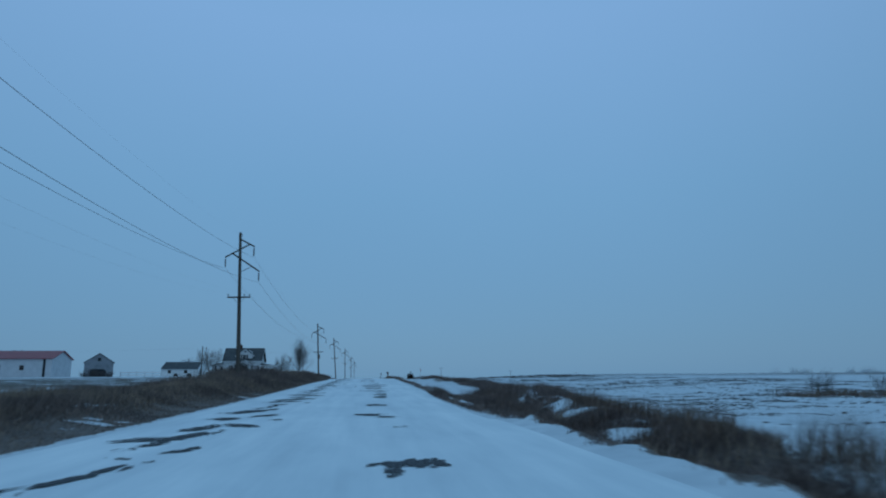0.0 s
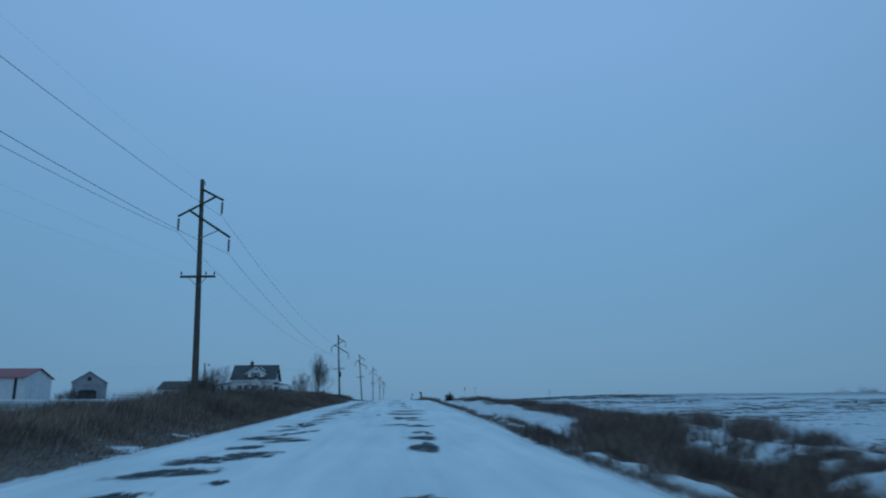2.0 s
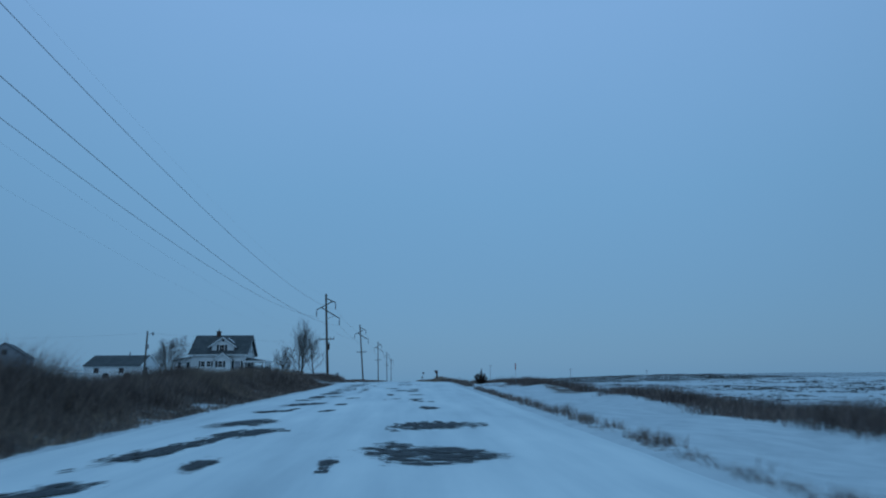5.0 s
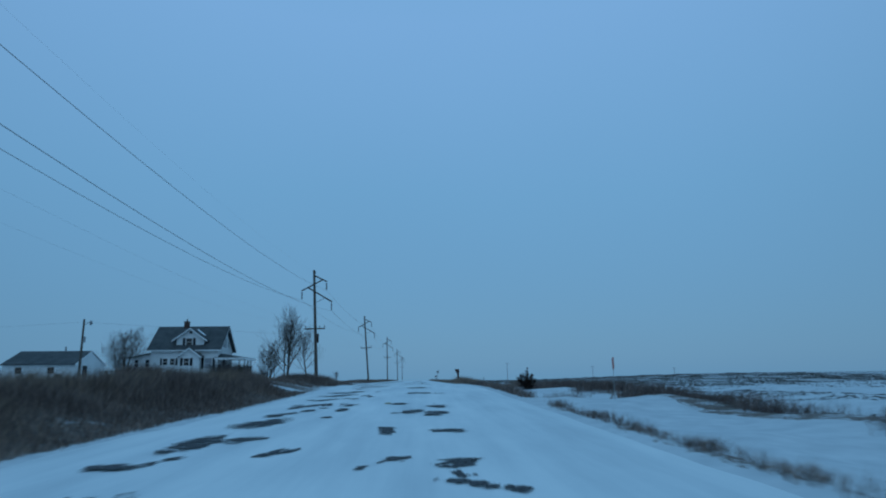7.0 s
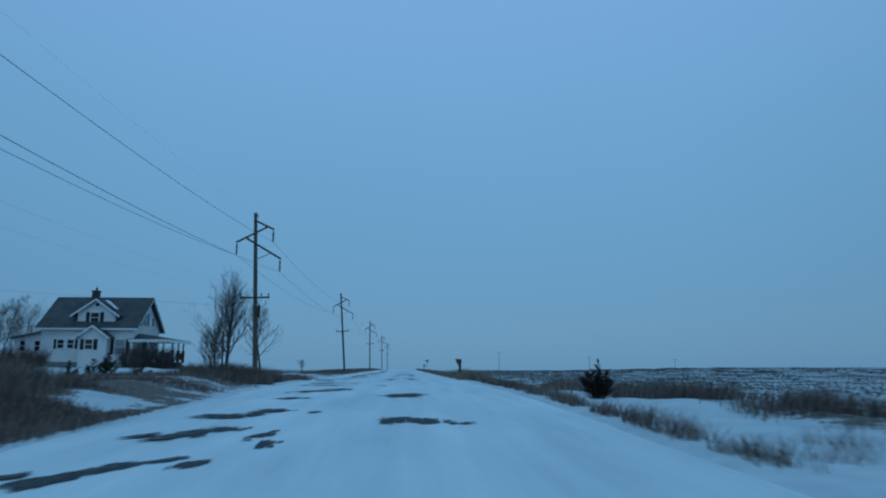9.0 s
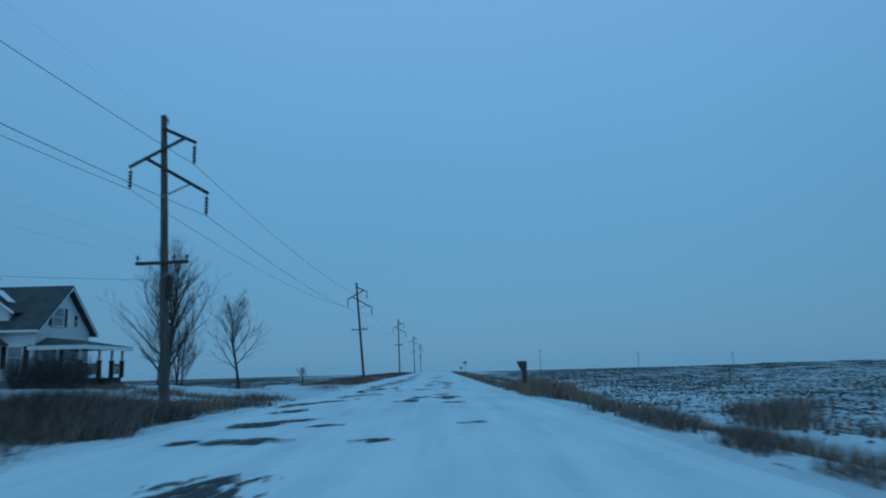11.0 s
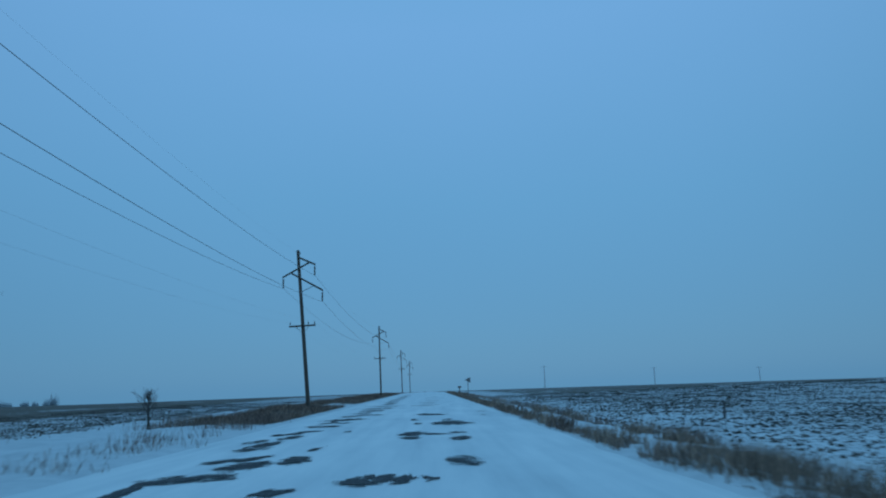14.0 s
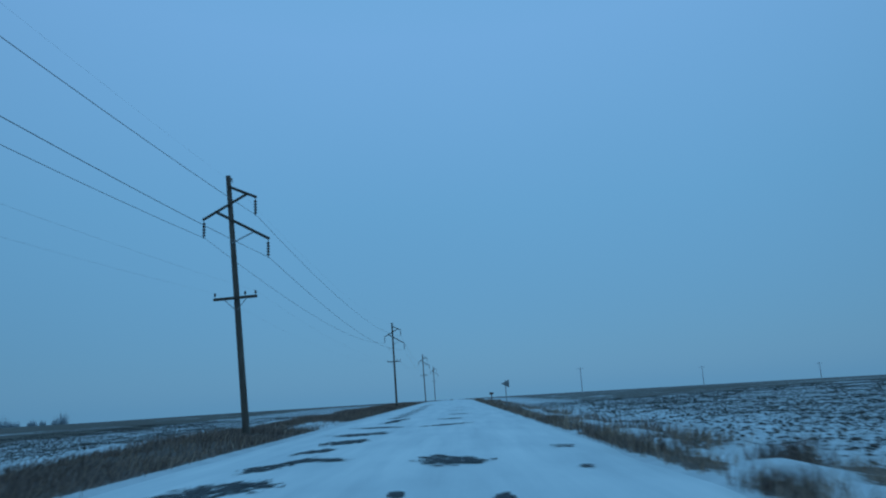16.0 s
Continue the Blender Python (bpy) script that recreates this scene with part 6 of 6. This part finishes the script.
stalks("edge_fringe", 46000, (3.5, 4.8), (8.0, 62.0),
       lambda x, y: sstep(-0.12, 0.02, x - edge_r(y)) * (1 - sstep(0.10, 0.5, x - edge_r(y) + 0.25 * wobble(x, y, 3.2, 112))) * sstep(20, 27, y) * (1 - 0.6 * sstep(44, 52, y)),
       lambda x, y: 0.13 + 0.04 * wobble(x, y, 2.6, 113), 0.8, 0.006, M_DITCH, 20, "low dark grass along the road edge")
stalks("ditch_reeds", 26000, (5.5, 13.5), (-4.0, 56.0),
       lambda x, y: ditch_cover(x, y) * sstep(1.2, 2.2, x - edge_r(y)) * clump(x, y, 0.8, 43, -0.1, 0.5),
       lambda x, y: 0.85 + 0.22 * wobble(x, y, 0.7, 44) - 0.4 * sstep(lodge(y) - 2.2, lodge(y) - 0.9, x - edge_r(y)) * (1 - sstep(38, 44, y)), 0.40, 0.008, M_REED, 7, "tall reeds leaning over the ditch")
stalks("margin_reeds", 30000, (6.5, 12.5), (-2.0, 34.0),
       lambda x, y: sstep(lodge(y) + 0.1, lodge(y) + 0.8, x - edge_r(y)) * (1 - sstep(lodge(y) + 1.7, lodge(y) + 2.6, x - edge_r(y))) * clump(x, y, 1.3, 98, -0.25, 0.25),
       lambda x, y: 0.62 + 0.22 * wobble(x, y, 1.1, 99) + 0.28 * (1 - sstep(12, 22, y)), 0.34, 0.007, M_REED, 17, "upright dead reeds on the field margin of the ditch")
stalks("ditch_straw", 40000, (3.8, 13.5), (-4.0, 58.0),
       lambda x, y: np.maximum(0.8 * ditch_cover(x, y) * clump(x, y, 0.9, 57, 0.1, 0.6), 0.9 * sstep(-0.1, 0.05, x - edge_r(y)) * (1 - sstep(0.15, 0.45, x - edge_r(y))) * sstep(20, 27, y)),
       lambda x, y: 0.14 + 0.34 * sstep(0.8, 3.0, x - edge_r(y)) + 0 * y, 0.65, 0.008, M_STRAW, 15, "pale straw grass among the ditch weeds")
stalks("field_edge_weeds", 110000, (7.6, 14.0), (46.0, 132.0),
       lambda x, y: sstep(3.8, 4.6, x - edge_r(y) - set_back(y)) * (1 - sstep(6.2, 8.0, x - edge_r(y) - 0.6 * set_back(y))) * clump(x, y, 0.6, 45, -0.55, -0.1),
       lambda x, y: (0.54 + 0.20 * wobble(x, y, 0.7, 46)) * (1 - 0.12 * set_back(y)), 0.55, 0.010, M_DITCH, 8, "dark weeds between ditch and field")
stalks("edge_tufts", 72000, (3.5, 5.4), (20.0, 132.0),
       lambda x, y: sstep(0.02, 0.2, x - edge_r(y)) * (1 - sstep(0.4, 0.85, x - edge_r(y))) * np.maximum(clump(x, y, 1.9, 47, 0.0 - 0.4 * sstep(98, 101, y), 0.4 - 0.4 * sstep(98, 101, y)), 0.30 * sstep(64, 72, y) * (1 - sstep(92, 95, y))) * (1 - np.exp(-((y - 97.2) / 2.8) ** 4)),
       lambda x, y: 0.24 + 0.12 * wobble(x, y, 1.9, 48) + 0.10 * sstep(98, 101, y), 0.6, 0.008, M_WEED, 9, "short dark tufts along the snowy road edge")
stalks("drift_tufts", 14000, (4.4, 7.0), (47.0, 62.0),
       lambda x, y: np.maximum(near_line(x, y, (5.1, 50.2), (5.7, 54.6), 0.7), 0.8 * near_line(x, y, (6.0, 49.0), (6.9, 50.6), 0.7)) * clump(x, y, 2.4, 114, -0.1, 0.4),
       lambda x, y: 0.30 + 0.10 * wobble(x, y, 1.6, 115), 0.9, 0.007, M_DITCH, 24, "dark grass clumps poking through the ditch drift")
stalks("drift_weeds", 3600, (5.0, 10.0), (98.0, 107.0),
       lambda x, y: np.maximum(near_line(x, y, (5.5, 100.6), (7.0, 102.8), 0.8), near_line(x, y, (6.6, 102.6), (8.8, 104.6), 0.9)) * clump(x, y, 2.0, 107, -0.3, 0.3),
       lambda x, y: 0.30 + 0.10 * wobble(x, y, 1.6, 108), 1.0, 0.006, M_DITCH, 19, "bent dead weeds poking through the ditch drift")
stalks("shoulder_grass", 100000, (3.6, 9.0), (114.0, 160.0),
       lambda x, y: shoulder_belt(x, y) * (0.25 + 0.75 * clump(x, y, 1.0, 49, -0.5, 0.1)) * (1 - 0.55 * (1 - sstep(138, 144, y)) * clump(x, y, 1.4, 66, -0.2, 0.2)),
       lambda x, y: 0.24 + 0.10 * wobble(x, y, 0.9, 50) + 0.18 * np.exp(-((y - 135) / 4) ** 2) + 0.44 * np.exp(-((y - 147) / 6) ** 2), 0.6, 0.009, M_STRAW, 10, "thick straw grass on the shoulder")
stalks("shoulder_weeds", 56000, (3.6, 11.0), (110.0, 160.0),
       lambda x, y: np.maximum(0.8 * shoulder_belt(x, y) * clump(x, y, 0.8, 51, -0.2, 0.4), near_line(x, y, (7.9, 127.0), (9.3, 138.0), 1.1) * (1 - sstep(128, 131, y)) * clump(x, y, 0.9, 58, -0.3, 0.3)),
       lambda x, y: 0.42 + 0.14 * wobble(x, y, 0.7, 52) + 0.3 * near_line(x, y, (7.9, 127.0), (9.3, 134.0), 1.2), 0.55, 0.010, M_WEED, 11, "dead brown weeds on the shoulder")
stalks("far_shoulder_grass", 100000, (3.5, 9.0), (150.0, 300.0),
       lambda x, y: 0.7 * verge_strips(x, y) * sstep(150, 156, y),
       lambda x, y: 0.33 + 0.20 * wobble(x, y, 1.5, 54), 0.6, 0.010, M_STRAW, 12, "patchy brown grass strips with snow between")
stalks("far_shoulder_weeds", 150000, (3.5, 9.0), (150.0, 300.0),
       lambda x, y: 0.8 * verge_strips(x, y) * sstep(150, 156, y) * clump(x, y, 1.0, 59, -0.2, 0.3),
       lambda x, y: 0.36 + 0.14 * wobble(x, y, 1.1, 60), 0.6, 0.010, M_WEED, 16, "brown weeds in the verge grass strips")
stalks("field_reeds", 30000, (24.0, 60.0), (33.0, 44.0),
       lambda x, y: (1 - sstep(1.0, 2.2, np.abs(y - 38.5 + 0.06 * (x - 25)))) * 0.9, lambda x, y: 0.42 + 0 * x, 0.3, 0.014, M_REED, 13, "line of brown reeds across the snowy field")
shrub(27.0, 39.5, 1.3, 1.6, 91, "leafless shrub in the field reeds", M_TWIG, 30)
shrub(31.5, 39.8, 1.2, 1.4, 92, "leafless shrub in the field reeds", M_TWIG, 30)


def clods(name, count, xr, yr, want, size, seed, label, long=1.15):
    """Frozen clods of turned soil, each an uneven lump."""
    k = np.random.RandomState(seed)
    x, y = k.uniform(*xr, count), k.uniform(*yr, count)
    keep = k.uniform(0, 1, count) < want(x, y)
    x, y = x[keep], y[keep]
    n_ = len(x)
    z = land(x, y)
    s = size * k.uniform(0.4, 1.3, n_)
    oct_ = np.array([(1, 0, 0), (0, 1, 0), (-1, 0, 0), (0, -1, 0), (0, 0, 0.75)], float)
    v = oct_[None] * s[:, None, None] * k.uniform(0.6, 1.3, (n_, 5, 3))
    v[:, :, 0] *= long
    v += np.stack([x, y, z - 0.01], 1)[:, None]
    base = np.arange(n_)[:, None, None] * 5
    tri_ = np.array([(0, 1, 4), (1, 2, 4), (2, 3, 4), (3, 0, 4)])
    f = (base + tri_[None]).reshape(-1, 3)
    me = bpy.data.meshes.new(name)
    me.vertices.add(n_ * 5)
    me.vertices.foreach_set("co", v.reshape(-1).astype(np.float32))
    me.loops.add(len(f) * 3)
    me.loops.foreach_set("vertex_index", f.reshape(-1).astype(np.int32))
    me.polygons.add(len(f))
    me.polygons.foreach_set("loop_start", (np.arange(len(f)) * 3).astype(np.int32))
    me.polygons.foreach_set("loop_total", np.full(len(f), 3, np.int32))
    me.update(calc_edges=True)
    me.materials.append(M_CLOD)
    return tagged(new(name, me), label, "soil clods", kind="stuff")


clods("field_clods", 120000, (6.8, 44.0), (104.0, 240.0),
      lambda x, y: sstep(3.2, 5.0, x - edge_r(y) - 3.0 * (1 - sstep(108, 120, y)) + 1.0 * sstep(124, 131, y)) * (0.45 + 0.55 * clump(x, y, 0.5, 61, -0.6, 0.3)) * sstep(110, 126, y), 0.068, 21, "dark frozen clods in the tilled snowy field")
clods("field_litter", 100000, (9.0, 60.0), (8.0, 112.0),
      lambda x, y: sstep(6.2, 8.5, x - edge_r(y)) * clump(0.25 * x, y, 1.3, 63, -0.2, 0.5), 0.046, 23, "thin dark litter lines in the snowy field", 3.2)
clods("stubble_clods", 60000, (-42.0, -15.0), (166.0, 250.0),
      lambda x, y: sstep(9.0, 11.0, edge_l(y) - x) * (0.3 + 0.7 * clump(x, y, 0.45, 62, -0.4, 0.4)), 0.066, 22, "dark frozen clods in the tilled snowy field")


# ---- far tree lines ----
def far_wood(name, cx_, cy_, wid, h, n_, seed, label):
    """A thicket of bare crowns, each a dome of many fine upswept twigs that starts near the ground."""
    k = np.random.RandomState(seed)
    vs, fs = [], []
    for i in range(n_):
        x, y = cx_ + k.uniform(-0.5, 0.5) * wid, cy_ + k.uniform(-14, 14)
        tall = h * k.uniform(0.35, 0.6) if k.uniform() < 0.72 else h * k.uniform(0.75, 1.15)
        w_ = tall * k.uniform(0.5, 0.75)
        z = float(land(x, y))
        for j in range(150):
            a, u, e = k.uniform(0, 6.283), k.uniform(0, 1) ** 0.5, k.uniform(0.15, 1)
            top = np.array((x + w_ * u * math.cos(a), y + w_ * u * math.sin(a), z + tall * e * math.sqrt(1 - 0.9 * u * u)))
            low = np.array((x + 0.5 * w_ * u * math.cos(a), y, z - 0.2 + 0.4 * tall * e * k.uniform(0, 0.8)))
            s = np.array((0.11 * k.uniform(0.6, 1.4), 0.05, 0))
            m_ = len(vs)
            vs += [tuple(low - s), tuple(low + s), tuple(top)]
            fs.append((m_, m_ + 1, m_ + 2))
    # the twigs' pale colour imitates haze over the distance
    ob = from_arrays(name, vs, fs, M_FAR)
    return tagged(ob, label, "far woods", kind="stuff")


far_wood("far_wood", 293, 330, 178, 7.5, 190, 81, "tree line beyond the fields, painted pale for haze")
far_wood("far_wood", -190, 470, 26, 7.0, 12, 83, "thicket beyond the fields, painted pale for haze")
